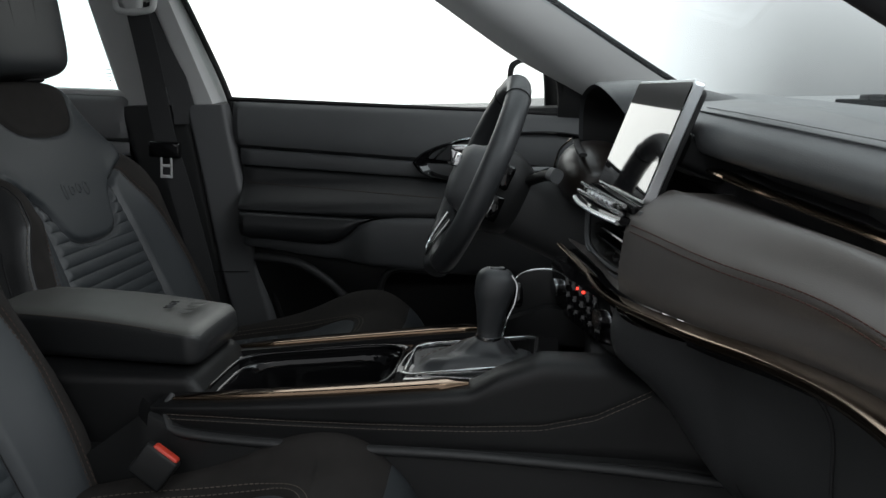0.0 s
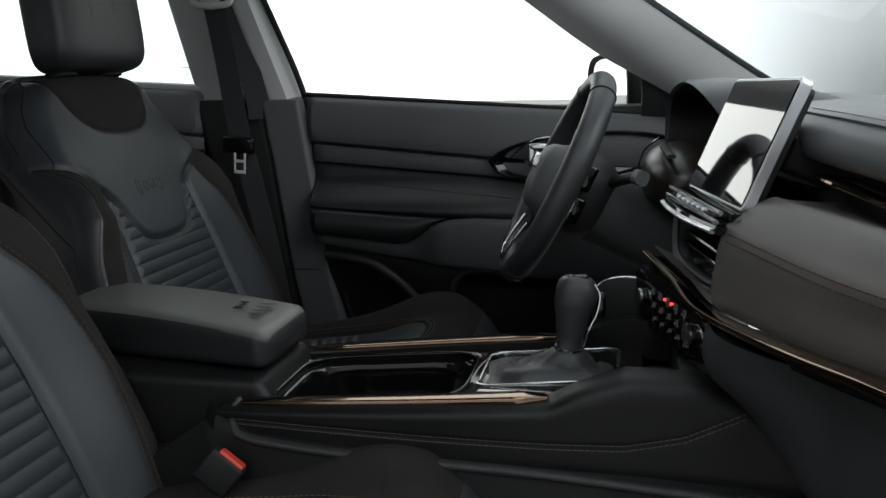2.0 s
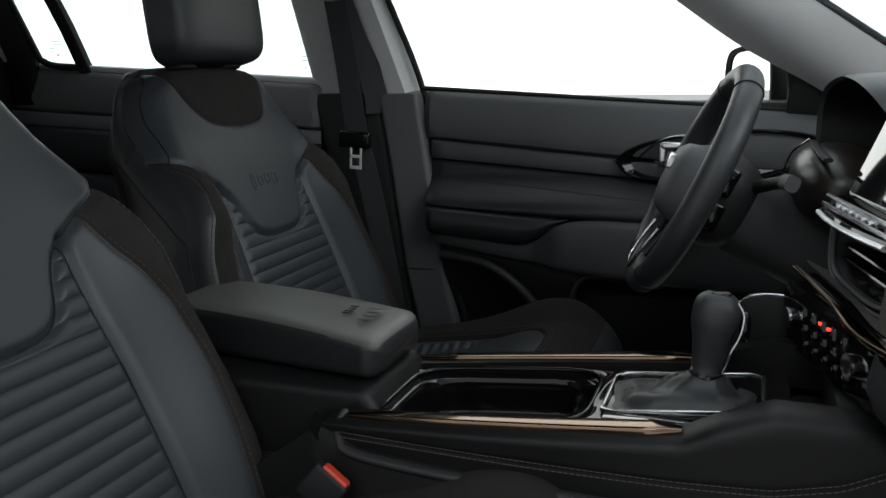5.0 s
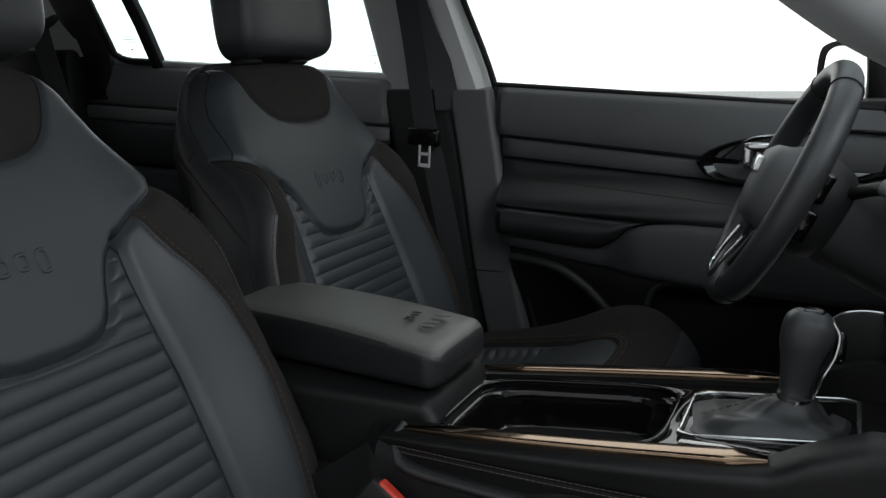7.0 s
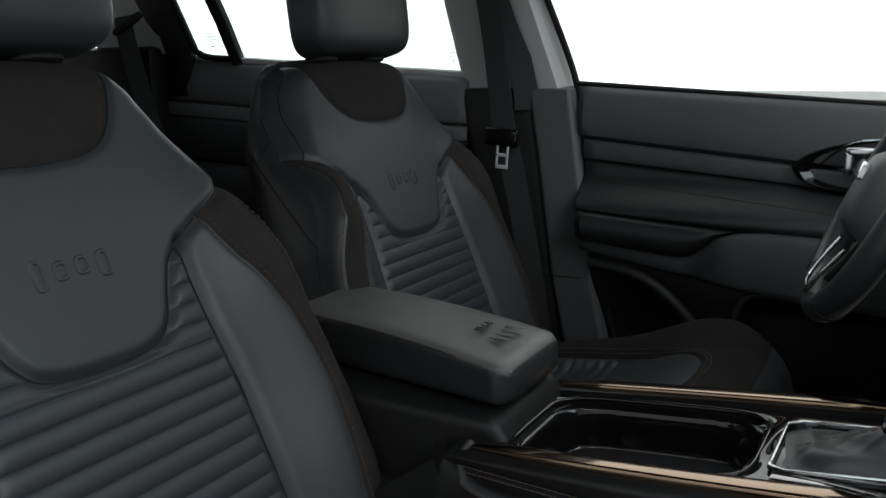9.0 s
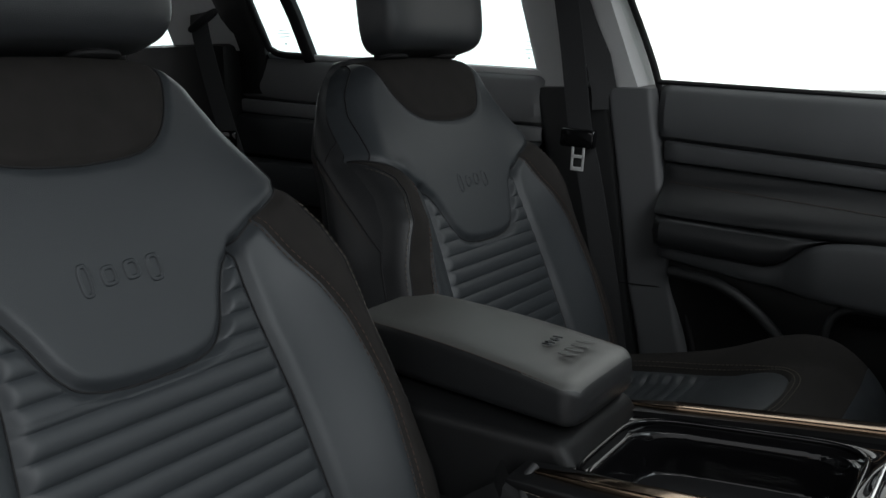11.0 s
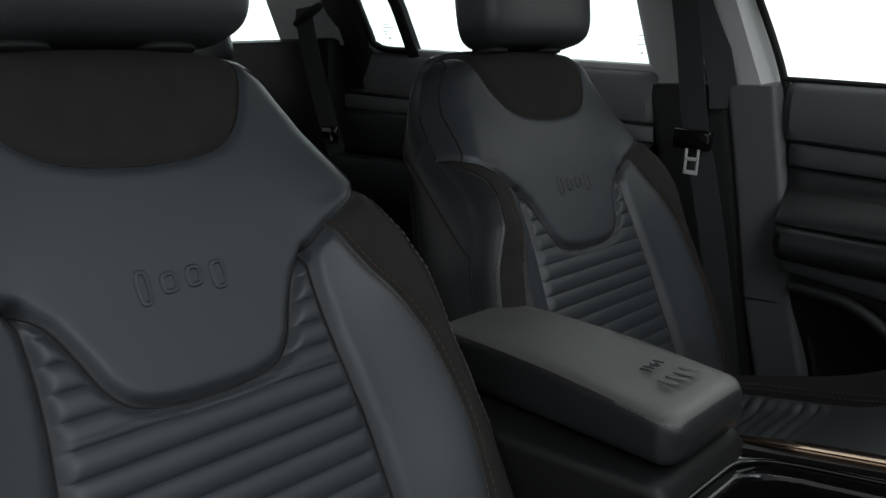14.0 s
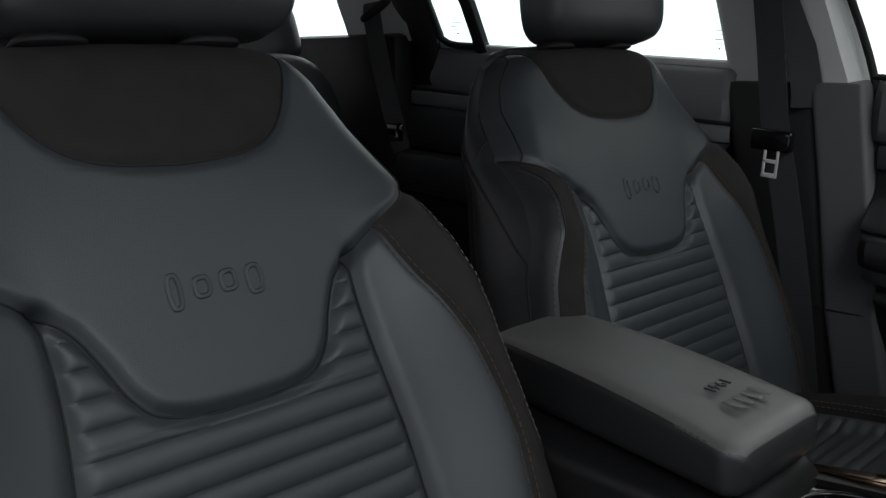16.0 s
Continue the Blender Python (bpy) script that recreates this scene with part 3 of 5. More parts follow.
def driver_door():
    d = thing("front_door", "closed front door with black padded trim panel", "car door")
    x0, x1 = -0.470, 0.42
    belt = ln((-0.49, 0.828), (0.06, 0.793), (0.42, 0.766))
    g1 = ln((-0.46, 0.727), (-0.09, 0.694), (0.42, 0.655))
    g2 = ln((-0.46, 0.690), (-0.09, 0.660), (0.42, 0.62))
    g3 = ln((-0.46, 0.600), (-0.2, 0.585), (0.42, 0.565))
    g4 = ln((-0.46, 0.543), (-0.42, 0.541), (-0.285, 0.529), (-0.262, 0.530), (-0.240, 0.540), (-0.205, 0.568), (-0.17, 0.580), (-0.12, 0.584), (0.42, 0.572))
    g5 = ln((-0.46, 0.522), (-0.42, 0.517), (-0.30, 0.497), (-0.17, 0.482), (0.0, 0.466), (0.42, 0.45))
    part("door_shell", box(x0 - 0.02, x1, 0.765, 0.84, 0.10, 0.80, 0.01), PLASTIC, d)
    part("upper_pad", sheet_strip(x0 - 0.012, x1, g1, belt, lambda X, Z: 0.752 - 0.10 * (0.82 - Z) + 0 * X, puff=0.010, back=0.014), PLASTIC_SOFT, d, "soft black upper door pad")
    part("trim_insert", sheet_strip(x0 + 0.004, x1, g2, g1, lambda X, Z: 0.738 + 0 * X, puff=0.002, back=0.008), DOOR_VINYL, d, "charcoal trim insert")
    part("leather_pad", sheet_strip(x0 + 0.006, x1, g3, g2, lambda X, Z: 0.742 - 0.054 * sstep(0.665, 0.592, Z) + 0 * X, k=24, puff=0.002, back=0.006), DOOR_LEATHER, d, "hollowed black leather with brown stitching")
    part("armrest", sheet_strip(x0 + 0.008, x1, g4, g3, lambda X, Z: 0.690 + 0.022 * sstep(-0.24, -0.15, X) + 0 * Z, k=24, puff=0.012, back=0.014), DOOR_LEATHER, d, "padded leather door armrest")
    part("pull_cup", sheet_strip(x0 + 0.010, x1, g5, g4, lambda X, Z: 0.708 - 0.026 * sstep(-0.26, -0.18, X) + 0 * Z, k=20, puff=0.004, back=0.008), DOOR_VINYL, d, "charcoal door pull moulding")
    part("lower_panel", sheet_strip(x0 + 0.012, x1, lambda x: 0 * x + 0.10, g5, lambda X, Z: 0.728 + 0.03 * np.exp(-(((X + 0.36) / 0.11) ** 2 + ((Z - 0.36) / 0.10) ** 2)) + 0.03 * sstep(-0.18, -0.13, X) * sstep(0.46, 0.43, Z), k=48, puff=0.003, back=0.012), PLASTIC, d, "matt black lower door panel")
    xs = np.linspace(x0 + 0.02, 0.3, 160)
    for off in (0.034,):
        p = np.stack([xs, 0.742 - 0.054 * sstep(0.665, 0.592, g2(xs) - off) - 0.0022, g2(xs) - off], -1)
        part("stitching", stitches(p, (0, -1, 0), 0.006, 0.003, 0.0012), STITCH, d, "brown stitching line")
    # map pocket
    arc = spline([(-0.44, 0.722, 0.496), (-0.41, 0.720, 0.494), (-0.348, 0.716, 0.484), (-0.295, 0.715, 0.455), (-0.252, 0.716, 0.415), (-0.225, 0.718, 0.37), (-0.20, 0.72, 0.28)], 50)
    part("pocket_edge", sweep(arc, ring(0.010, 0.010, 12), up=(0, -1, 0)), PLASTIC_DIM, d, "rounded map pocket rim")
    arc = spline([(0.4, 0.715, 0.455), (-0.05, 0.712, 0.470), (-0.13, 0.712, 0.472), (-0.160, 0.713, 0.455), (-0.172, 0.714, 0.41), (-0.165, 0.716, 0.35), (-0.13, 0.72, 0.26)], 60)
    part("speaker_surround", sweep(arc, ring(0.007, 0.008, 12), up=(0, -1, 0)), PLASTIC_DIM, d)
    # lever bezel and handle
    h = new("door_handle")
    h.parent = d
    q = [(-0.095, 0.693), (-0.075, 0.668), (-0.02, 0.655), (0.08, 0.652), (0.18, 0.668), (0.26, 0.70), (0.27, 0.735), (0.18, 0.752), (0.05, 0.745), (-0.03, 0.730), (-0.075, 0.712)]
    q = spline([*q, q[0]], 60)[:-1]
    rows = []
    c = np.array((0.08, 0.70))
    for k, y in ((1.0, 0.745), (1.0, 0.728), (0.965, 0.7235), (0.93, 0.7255), (0.85, 0.738), (0.6, 0.745), (0.05, 0.747)):
        rows.append([(c[0] + (a - c[0]) * k, y, c[1] + (b - c[1]) * k) for a, b in q])
    part("bezel", grid(rows, close_v=True, flip=True), GLOSS, h, "gloss black oval bezel")
    part("lever", pillow(0.012, 0.719, 0.7225, 0.026, 0.010, 0.0075, 4, 16, 32), CHROME, h, "chrome door release lever")
    part("lever_arm", pillow(-0.006, 0.719, 0.706, 0.0085, 0.009, 0.022, 4, 16, 28), CHROME, h)
    part("lever_foot", pillow(0.010, 0.721, 0.690, 0.022, 0.008, 0.0050, 4, 14, 28), CHROME, h)
    part("lock_lever", pillow(0.030, 0.727, 0.706, 0.016, 0.006, 0.010, 3, 12, 24), PLASTIC_SOFT, h)
    part("bezel_rib", sweep(spline([(-0.05, 0.722, 0.700), (-0.03, 0.720, 0.718), (0.0, 0.720, 0.738), (0.05, 0.721, 0.743)], 30), ring(0.002, 0.003, 8), up=(0, -1, 0)), CHROME, h)
    part("window_switch", box(0.03, 0.09, 0.655, 0.675, 0.562, 0.570, 0.003), GLOSS, d)
    part("sill_seal", sweep([(x, 0.766, float(belt(x)) + 0.001) for x in np.linspace(-0.49, 0.3, 30)], ring(0.006, 0.005, 10), up=(0, 0, 1)), RUBBER, d)
    return d


driver_door()


def quad_pane(name, pts, material, thick, parent=None):
    bm = bmesh.new()
    bm.faces.new([bm.verts.new(p) for p in pts])
    n = Vector(thick)
    r = bmesh.ops.extrude_face_region(bm, geom=bm.faces[:])
    bmesh.ops.translate(bm, verts=[g for g in r["geom"] if isinstance(g, bmesh.types.BMVert)], vec=n)
    bmesh.ops.recalc_face_normals(bm, faces=bm.faces[:])
    o = part(name, bm, material, parent)
    o.visible_shadow = False
    return o


def pillar(name, label, stations, material, cat="pillar"):
    """stations: (centre, half width along x, half depth along y) up the pillar."""
    rows = []
    for (x, y, z), hx, hy in stations:
        rows.append([(x + a, y + b, z) for a, b in ring(hx, hy, 32, 5)])
    bm = grid(rows, close_v=True)
    bmesh.ops.recalc_face_normals(bm, faces=bm.faces[:])
    return part(name, bm, material, None)


# window panes of the far side
win = thing("window_1", "clear front side window", "window", kind="structure")
quad_pane("pane", [(-0.50, 0.775, 0.80), (0.30, 0.775, 0.76), (0.22, 0.76, 0.90), (-0.12, 0.70, 1.14), (-0.62, 0.69, 1.16)], GLASS_SIDE, (0, 0.004, 0), win)
win = thing("window_2", "lightly tinted rear side window with printed marks", "window", kind="structure")
quad_pane("pane", [(-0.70, 0.775, 0.83), (-1.30, 0.765, 0.87), (-1.40, 0.69, 1.18), (-0.76, 0.69, 1.17)], GLASS_REAR, (0, 0.004, 0), win)
win = thing("window_3", "small fixed rear quarter window", "window", kind="structure")
quad_pane("pane", [(-1.31, 0.765, 0.87), (-1.45, 0.755, 0.88), (-1.52, 0.69, 1.17), (-1.39, 0.69, 1.18)], GLASS_REAR, (0, 0.004, 0), win)


def b_pillar():
    t = thing("pillar_1", "grey upper and black lower door pillar trim", "pillar", kind="structure")
    # lower trim: a sunk rear half and a proud front panel
    levels = ((0.08, -0.60, -0.36, 0.738), (0.30, -0.655, -0.398, 0.738), (0.455, -0.685, -0.432, 0.738), (0.70, -0.715, -0.470, 0.743), (0.80, -0.738, -0.486, 0.748), (0.818, -0.740, -0.489, 0.752), (0.824, -0.740, -0.489, 0.79))
    # both are one plastic; shade on the sunk half and light on the panel are coloured in
    for f0, f1, proud, mt, lb in ((0.0, 0.68, 0.0, PLASTIC_DIM, "matt lower pillar trim in a shaded tone"), (0.62, 1.0, 0.010, PILLAR_LOW_LIT, "raised pillar panel in a lit tone")):
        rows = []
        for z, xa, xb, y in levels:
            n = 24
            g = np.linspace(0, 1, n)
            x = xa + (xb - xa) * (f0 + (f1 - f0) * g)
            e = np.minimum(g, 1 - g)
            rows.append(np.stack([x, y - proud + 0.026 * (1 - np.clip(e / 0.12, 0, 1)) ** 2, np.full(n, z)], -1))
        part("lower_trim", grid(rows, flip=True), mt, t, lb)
    part("trim_clip", pillow(-0.466, 0.732, 0.567, 0.014, 0.004, 0.003, 3, 8, 20), PLASTIC_SOFT, t)
    rows = []
    for z, xa, xb, y in ((0.815, -0.742, -0.496, 0.765), (0.95, -0.762, -0.536, 0.735), (1.06, -0.778, -0.569, 0.71), (1.20, -0.80, -0.61, 0.672)):
        n = 30
        f = np.linspace(0, 1, n)
        x = xa + (xb - xa) * f
        e = np.minimum(f, 1 - f)
        yy = y + 0.03 * (1 - np.clip(e / 0.10, 0, 1)) ** 2 - 0.012 * sstep(0.66, 0.74, f) + 0.014 * sstep(0.90, 0.93, f)
        rows.append(np.stack([x, yy, np.full(n, z)], -1))
    part("upper_trim", grid(rows, flip=True), PLASTIC_GREY, t, "light grey upper pillar trim")
    part("trim_joint", sweep([(-0.56, 0.729, 0.462), (-0.50, 0.7265, 0.462), (-0.445, 0.730, 0.462)], ring(0.0012, n=6)), RUBBER, t)
    part("door_seal", sweep(spline([(-0.35, 0.752, 0.10), (-0.388, 0.75, 0.30), (-0.424, 0.75, 0.455), (-0.460, 0.755, 0.68), (-0.490, 0.768, 0.826), (-0.542, 0.745, 0.98), (-0.616, 0.68, 1.2)], 60), ring(0.0065, 0.0065, 10), up=(0, 1, 0)), RUBBER, t)
    part("door_seal", sweep(spline([(-0.70, 0.775, 0.55), (-0.72, 0.775, 0.70), (-0.752, 0.785, 0.84)], 30), ring(0.006, 0.008, 10), up=(0, 1, 0)), RUBBER, t)
    part("pillar_core", prism([(-0.62, 0.08), (-0.33, 0.08), (-0.535, 0.82), (-0.66, 1.2), (-0.795, 1.2), (-0.735, 0.82), (-0.70, 0.6)], "y", 0.79, 0.86, 0), PLASTIC, t)


b_pillar()


def front_belt():
    b = thing("seat_belt", "black seat belt hanging parked on the door pillar", "seat belt")
    w = 0.023
    strap = lambda: [(-w, -0.0008), (w, -0.0008), (w, 0.0008), (-w, 0.0008)]
    line = spline([(-0.646, 0.690, 1.025), (-0.628, 0.695, 0.90), (-0.610, 0.700, 0.745), (-0.590, 0.700, 0.66), (-0.555, 0.695, 0.50), (-0.525, 0.69, 0.33)], 60)
    part("webbing", sweep(line, strap(), up=(0, -1, 0.12)), BELT, b)
    line = spline([(-0.642, 0.70, 1.02), (-0.606, 0.722, 0.93), (-0.582, 0.735, 0.82), (-0.580, 0.738, 0.78)], 30)
    part("webbing_rear", sweep(line, strap(), up=(0.5, -1, 0)), BELT, b)
    part("guide", pillow(-0.648, 0.684, 1.045, 0.020, 0.012, 0.045, 3.2, 20, 32, None), PLASTIC_GREY, b, "grey height adjuster and belt guide")
    part("guide_loop", sweep(spline([(-0.686, 0.685, 1.03), (-0.679, 0.68, 1.012), (-0.644, 0.677, 1.008), (-0.609, 0.68, 1.012), (-0.604, 0.685, 1.032)], 30), ring(0.007, 0.007, 12), up=(0, -1, 0)), PLASTIC_GREY, b)
    part("stop_clip", box(-0.034, 0.034, -0.008, 0.008, -0.017, 0.017, 0.005, 3, pose(-0.608, 0.688, 0.730, 0, 4, 0)), GLOSS, b, "black plastic tongue grip")
    for a, z, zz in ((0, 0, 0),):
        fr = merge(box(-0.013, -0.0085, -0.0015, 0.0015, -0.05, 0.0, 0.001), box(0.0085, 0.013, -0.0015, 0.0015, -0.05, 0.0, 0.001), box(-0.013, 0.013, -0.0015, 0.0015, -0.053, -0.046, 0.001), box(-0.013, 0.013, -0.0015, 0.0015, -0.030, -0.024, 0.001), box(-0.013, 0.013, -0.0015, 0.0015, -0.006, 0.002, 0.001))
        fr.transform(pose(-0.604, 0.683, 0.714, 0, 4, 0))
        bmesh.ops.translate(fr, verts=fr.verts[:], vec=(0, 0, 0.010))
        part("tongue", fr, PLASTIC_GREY, b, "steel belt tongue")
    return b


front_belt()


def a_pillar():
    t = thing("pillar_2", "dark grey windscreen pillar trim", "pillar", kind="structure")
    lo = spline([(0.40, 0.735, 0.72), (0.25, 0.735, 0.822), (0.115, 0.733, 0.900), (-0.035, 0.675, 1.01), (-0.2, 0.61, 1.13)], 40)
    hi = spline([(0.62, 0.66, 0.72), (0.50, 0.66, 0.79), (0.385, 0.655, 0.86), (0.17, 0.62, 1.005), (-0.02, 0.57, 1.13)], 40)
    rows = []
    for a, b in zip(lo, hi):
        f = np.linspace(0, 1, 16)[:, None]
        m = a * (1 - f) + b * f
        bulge = np.sin(np.pi * f) * np.array((-0.012, -0.018, -0.012))
        rows.append(m + bulge)
    part("trim", grid(rows, flip=True), PLASTIC_GREY, t)
    part("windscreen_seal", sweep(hi + np.array((0.004, 0.004, 0.004)), ring(0.006, n=8), up=(0, 1, 0.2)), RUBBER, t)
    part("pillar_core", sweep(lo * 0.5 + hi * 0.5 + np.array((0.03, 0.06, 0.02)), ring(0.07, 0.03, 12)), RUBBER, t)
    # sail panel by the mirror
    part("sail_panel", prism([(0.20, 0.775), (0.40, 0.76), (0.40, 0.80), (0.245, 0.88), (0.205, 0.885)], "y", 0.755, 0.775, 0.004), PLASTIC, t)
    part("window_post", sweep([(0.215, 0.765, 0.775), (0.205, 0.76, 0.88)], ring(0.008, 0.01, 10)), RUBBER, t)


a_pillar()


def mirror():
    t = thing("side_mirror", "door mirror with dark housing and white reflection", "mirror")
    q = spline([(-0.085, -0.06), (-0.08, 0.03), (-0.055, 0.058), (0.02, 0.062), (0.075, 0.05), (0.085, -0.05), (0.07, -0.065), (-0.07, -0.068), (-0.085, -0.06)], 50)[:-1]
    m = pose(0.134, 0.93, 0.837, 0, 0, 32)
    rows = [[(0.0, -a, b) for a, b in q * 0.86], [(-0.004, -a, b) for a, b in q * 1.0], [(0.01, -a, b) for a, b in q * 1.06], [(0.06, -a, b) for a, b in q * 0.95], [(0.09, -a, b) for a, b in q * 0.5], [(0.095, -a, b) for a, b in q * 0.02]]
    bm = grid(rows, close_v=True)
    bm.transform(m)
    bmesh.ops.recalc_face_normals(bm, faces=bm.faces[:])
    part("housing", bm, RUBBER, t)
    bm = grid([[(0.002, -a, b) for a, b in q * 0.865], [(0.002, -a, b) for a, b in q * 0.02]], close_v=True, flip=True)
    bm.transform(m)
    part("reflector", bm, MIRROR, t)
    part("arm", box(0.20, 0.26, 0.79, 0.93, 0.775, 0.80, 0.008), RUBBER, t)


mirror()


# windscreen, roof, floor and the sides that close the cabin
win = thing("windscreen", "wide windscreen reflecting the pale studio", "window", kind="structure")
edge = spline([(0.66, 0.655, 0.70), (0.51, 0.655, 0.79), (0.392, 0.652, 0.865), (0.177, 0.617, 1.01), (-0.10, 0.555, 1.19)], 30)
quad_pane("pane", [(0.632, 0.73, 0.70), (0.67, -0.66, 0.70), (-0.09, -0.56, 1.19), (-0.128, 0.64, 1.19)], GLASS_WS, (0.003, 0, 0.004), win)
part("edge_seal", sweep(edge[8:] * np.array((1, -1, 1)) + np.array((0, -0.012, 0.0)), ring(0.014, n=10), up=(0, 1, 0.2)), RUBBER, win)
t = thing("ceiling", "dark fabric roof lining", "ceiling", kind="structure")
part("headliner", box(-2.2, -0.08, -0.66, 0.66, 1.20, 1.23, 0.008), HEADLINER, t)
t = thing("wall_near", "plain closed rear body side", "wall", kind="structure")
part("rear_side", box(-2.3, -0.55, -0.82, -0.76, -0.05, 0.86, 0.01), PLASTIC, t)
part("roof_rail", box(-2.2, 0.05, -0.70, -0.64, 1.12, 1.22, 0.01), HEADLINER, t)
part("rear_header", box(-2.3, -2.2, -0.66, 0.66, 1.12, 1.23, 0.01), HEADLINER, t)
t = thing("floor", "black carpeted cabin floor", "floor", kind="structure")
part("carpet", box(-2.2, 0.95, -0.70, 0.76, -0.03, 0.0, 0.0), CARPET, t)
part("bulkhead", box(0.88, 0.95, -0.70, 0.76, 0.0, 0.74, 0.0), CARPET, t)
part("door_sill", box(-2.2, 0.95, -0.80, -0.70, -0.10, 0.10, 0.01), PLASTIC, t)
t = thing("ground", "pale seamless studio floor", "studio floor", kind="structure")
bm = bmesh.new()
bmesh.ops.create_grid(bm, x_segments=8, y_segments=8, size=40)
bmesh.ops.translate(bm, verts=bm.verts[:], vec=(0, 0, -0.42))
part("floor_sheet", bm, WHITE, t)


# ---------- rear cabin ----------
def rear_door():
    d = thing("rear_door", "closed rear door with black layered trim panel", "car door")
    belt = ln((-1.75, 0.905), (-0.70, 0.842))
    a = ln((-1.75, 0.80), (-0.70, 0.742))
    b = ln((-1.75, 0.765), (-0.70, 0.712))
    c = ln((-1.75, 0.66), (-0.70, 0.62))
    e = ln((-1.75, 0.56), (-0.70, 0.52))
    part("door_shell", box(-1.60, -0.70, 0.775, 0.85, 0.10, 0.82, 0.01), PLASTIC, d)
    # pad and insert carry the missing rear light in their paler colour
    part("upper_pad", sheet_strip(-1.56, -0.715, a, belt, lambda X, Z: 0.757 - 0.08 * (0.88 - Z), puff=0.008, back=0.012), REAR_TRIM_PALED, d, "soft black upper door pad")
    part("trim_insert", sheet_strip(-1.56, -0.715, b, a, lambda X, Z: 0.742 + 0 * X, puff=0.002, back=0.008), REAR_TRIM_PALED, d)
    part("leather_pad", sheet_strip(-1.56, -0.715, c, b, lambda X, Z: 0.728 + 0 * X, puff=0.010, back=0.014), LEATHER_DARK, d)
    part("armrest", sheet_strip(-1.56, -0.715, e, c, lambda X, Z: 0.705 + 0 * X, puff=0.012, back=0.02), LEATHER_DARK, d)
    part("lower_panel", sheet_strip(-1.56, -0.715, lambda x: 0 * x + 0.1, e, lambda X, Z: 0.74 + 0 * X, puff=0.004, back=0.02), PLASTIC, d)
    part("window_ledge", sweep([(x, 0.772, float(belt(x)) + 0.002) for x in np.linspace(-1.56, -0.72, 20)], ring(0.014, 0.008, 12, 3)), PLASTIC_GREY, d, "grey window ledge strip")
    part("glass_divider", sweep([(-1.315, 0.768, 0.86), (-1.345, 0.745, 0.97), (-1.41, 0.69, 1.18)], ring(0.016, 0.012, 12, 4), up=(0, 1, 0)), RUBBER, d, "black glass divider bar")
    part("frame_seal", sweep(spline([(-1.33, 0.758, 0.884), (-1.40, 0.755, 0.889), (-1.43, 0.752, 0.90), (-1.448, 0.745, 0.93), (-1.52, 0.69, 1.17)], 40), ring(0.008, 0.008, 10), up=(0, 1, 0)), RUBBER, d)
    part("rear_frame", sweep([(-1.50, 0.765, 0.80), (-1.50, 0.76, 0.90), (-1.58, 0.69, 1.18)], ring(0.052, 0.02, 14, 4), up=(0, 1, 0)), PLASTIC, d, "black rear door frame")


rear_door()


def c_pillar():
    t = thing("pillar_3", "light grey rear pillar trim", "pillar", kind="structure")
    part("upper_trim", grid([[(-1.52, 0.735, 0.90), (-1.62, 0.728, 0.90), (-1.725, 0.715, 0.90)], [(-1.60, 0.69, 1.18), (-1.70, 0.68, 1.18), (-1.80, 0.66, 1.18)]]), PLASTIC_GREY, t, "light grey upper pillar trim")
    part("lower_trim", box(-2.0, -1.53, 0.69, 0.80, 0.1, 0.917, 0.02), PLASTIC, t)
    win = thing("window_4", "tinted rear cargo window", "window", kind="structure")
    quad_pane("pane", [(-1.72, 0.74, 0.88), (-2.15, 0.68, 0.90), (-2.15, 0.62, 1.16), (-1.80, 0.66, 1.16)], GLASS_REAR, (0, 0.004, 0), win)
    t = thing("pillar_4", "black tailgate surround trim", "pillar", kind="structure")
    part("trim", box(-2.3, -2.1, 0.60, 0.75, 0.1, 1.2, 0.02), PLASTIC, t)
    part("tailgate", box(-2.3, -2.24, -0.62, 0.62, -0.03, 0.90, 0.02), PLASTIC, t)
    part("cargo_side", box(-2.25, -1.98, 0.70, 0.80, 0.0, 0.91, 0.02), PLASTIC, t)


c_pillar()


def rear_seat():
    t = thing("rear_bench", "black leather rear bench seat", "rear seat")
    m = pose(-1.54, 0, 0.30, 0, -20, 0)
    for y, w in ((0.37, 0.26), (-0.06, 0.17), (-0.44, 0.20)):
        part("backrest", pillow(0, y, 0.28, 0.075, w, 0.32, 5, 24, 40, m), LEATHER_DARK, t)
    for y in (0.435, 0.03, -0.42):
        part("headrest", pillow(-0.02, y, 0.665, 0.050, 0.155, 0.085, 4, 20, 36, m), LEATHER_DARK, t)
    part("cushion", pillow(-1.26, 0.0, 0.335, 0.30, 0.66, 0.10, 5, 24, 48), LEATHER, t)
    b = thing("rear_seat_belt", "black rear seat belt on the rear pillar", "seat belt")
    line = spline([(-1.575, 0.665, 0.985), (-1.556, 0.648, 0.950), (-1.513, 0.636, 0.84), (-1.470, 0.630, 0.735), (-1.44, 0.63, 0.66)], 30)
    part("webbing", sweep(line, [(-0.021, -0.001), (0.021, -0.001), (0.021, 0.001), (-0.021, 0.001)], up=(0.6, -1, 0)), BELT, b)
    part("guide", pillow(0, 0, 0, 0.042, 0.016, 0.010, 3, 12, 24, pose(-1.552, 0.655, 0.968, 0, -36, 40)), RUBBER, b, "black belt guide loop")
    part("tongue", box(-0.018, 0.018, -0.004, 0.004, -0.02, 0.02, 0.003, 2, pose(-1.455, 0.624, 0.70, 0, 0, 40)), GLOSS, b)

rear_seat()


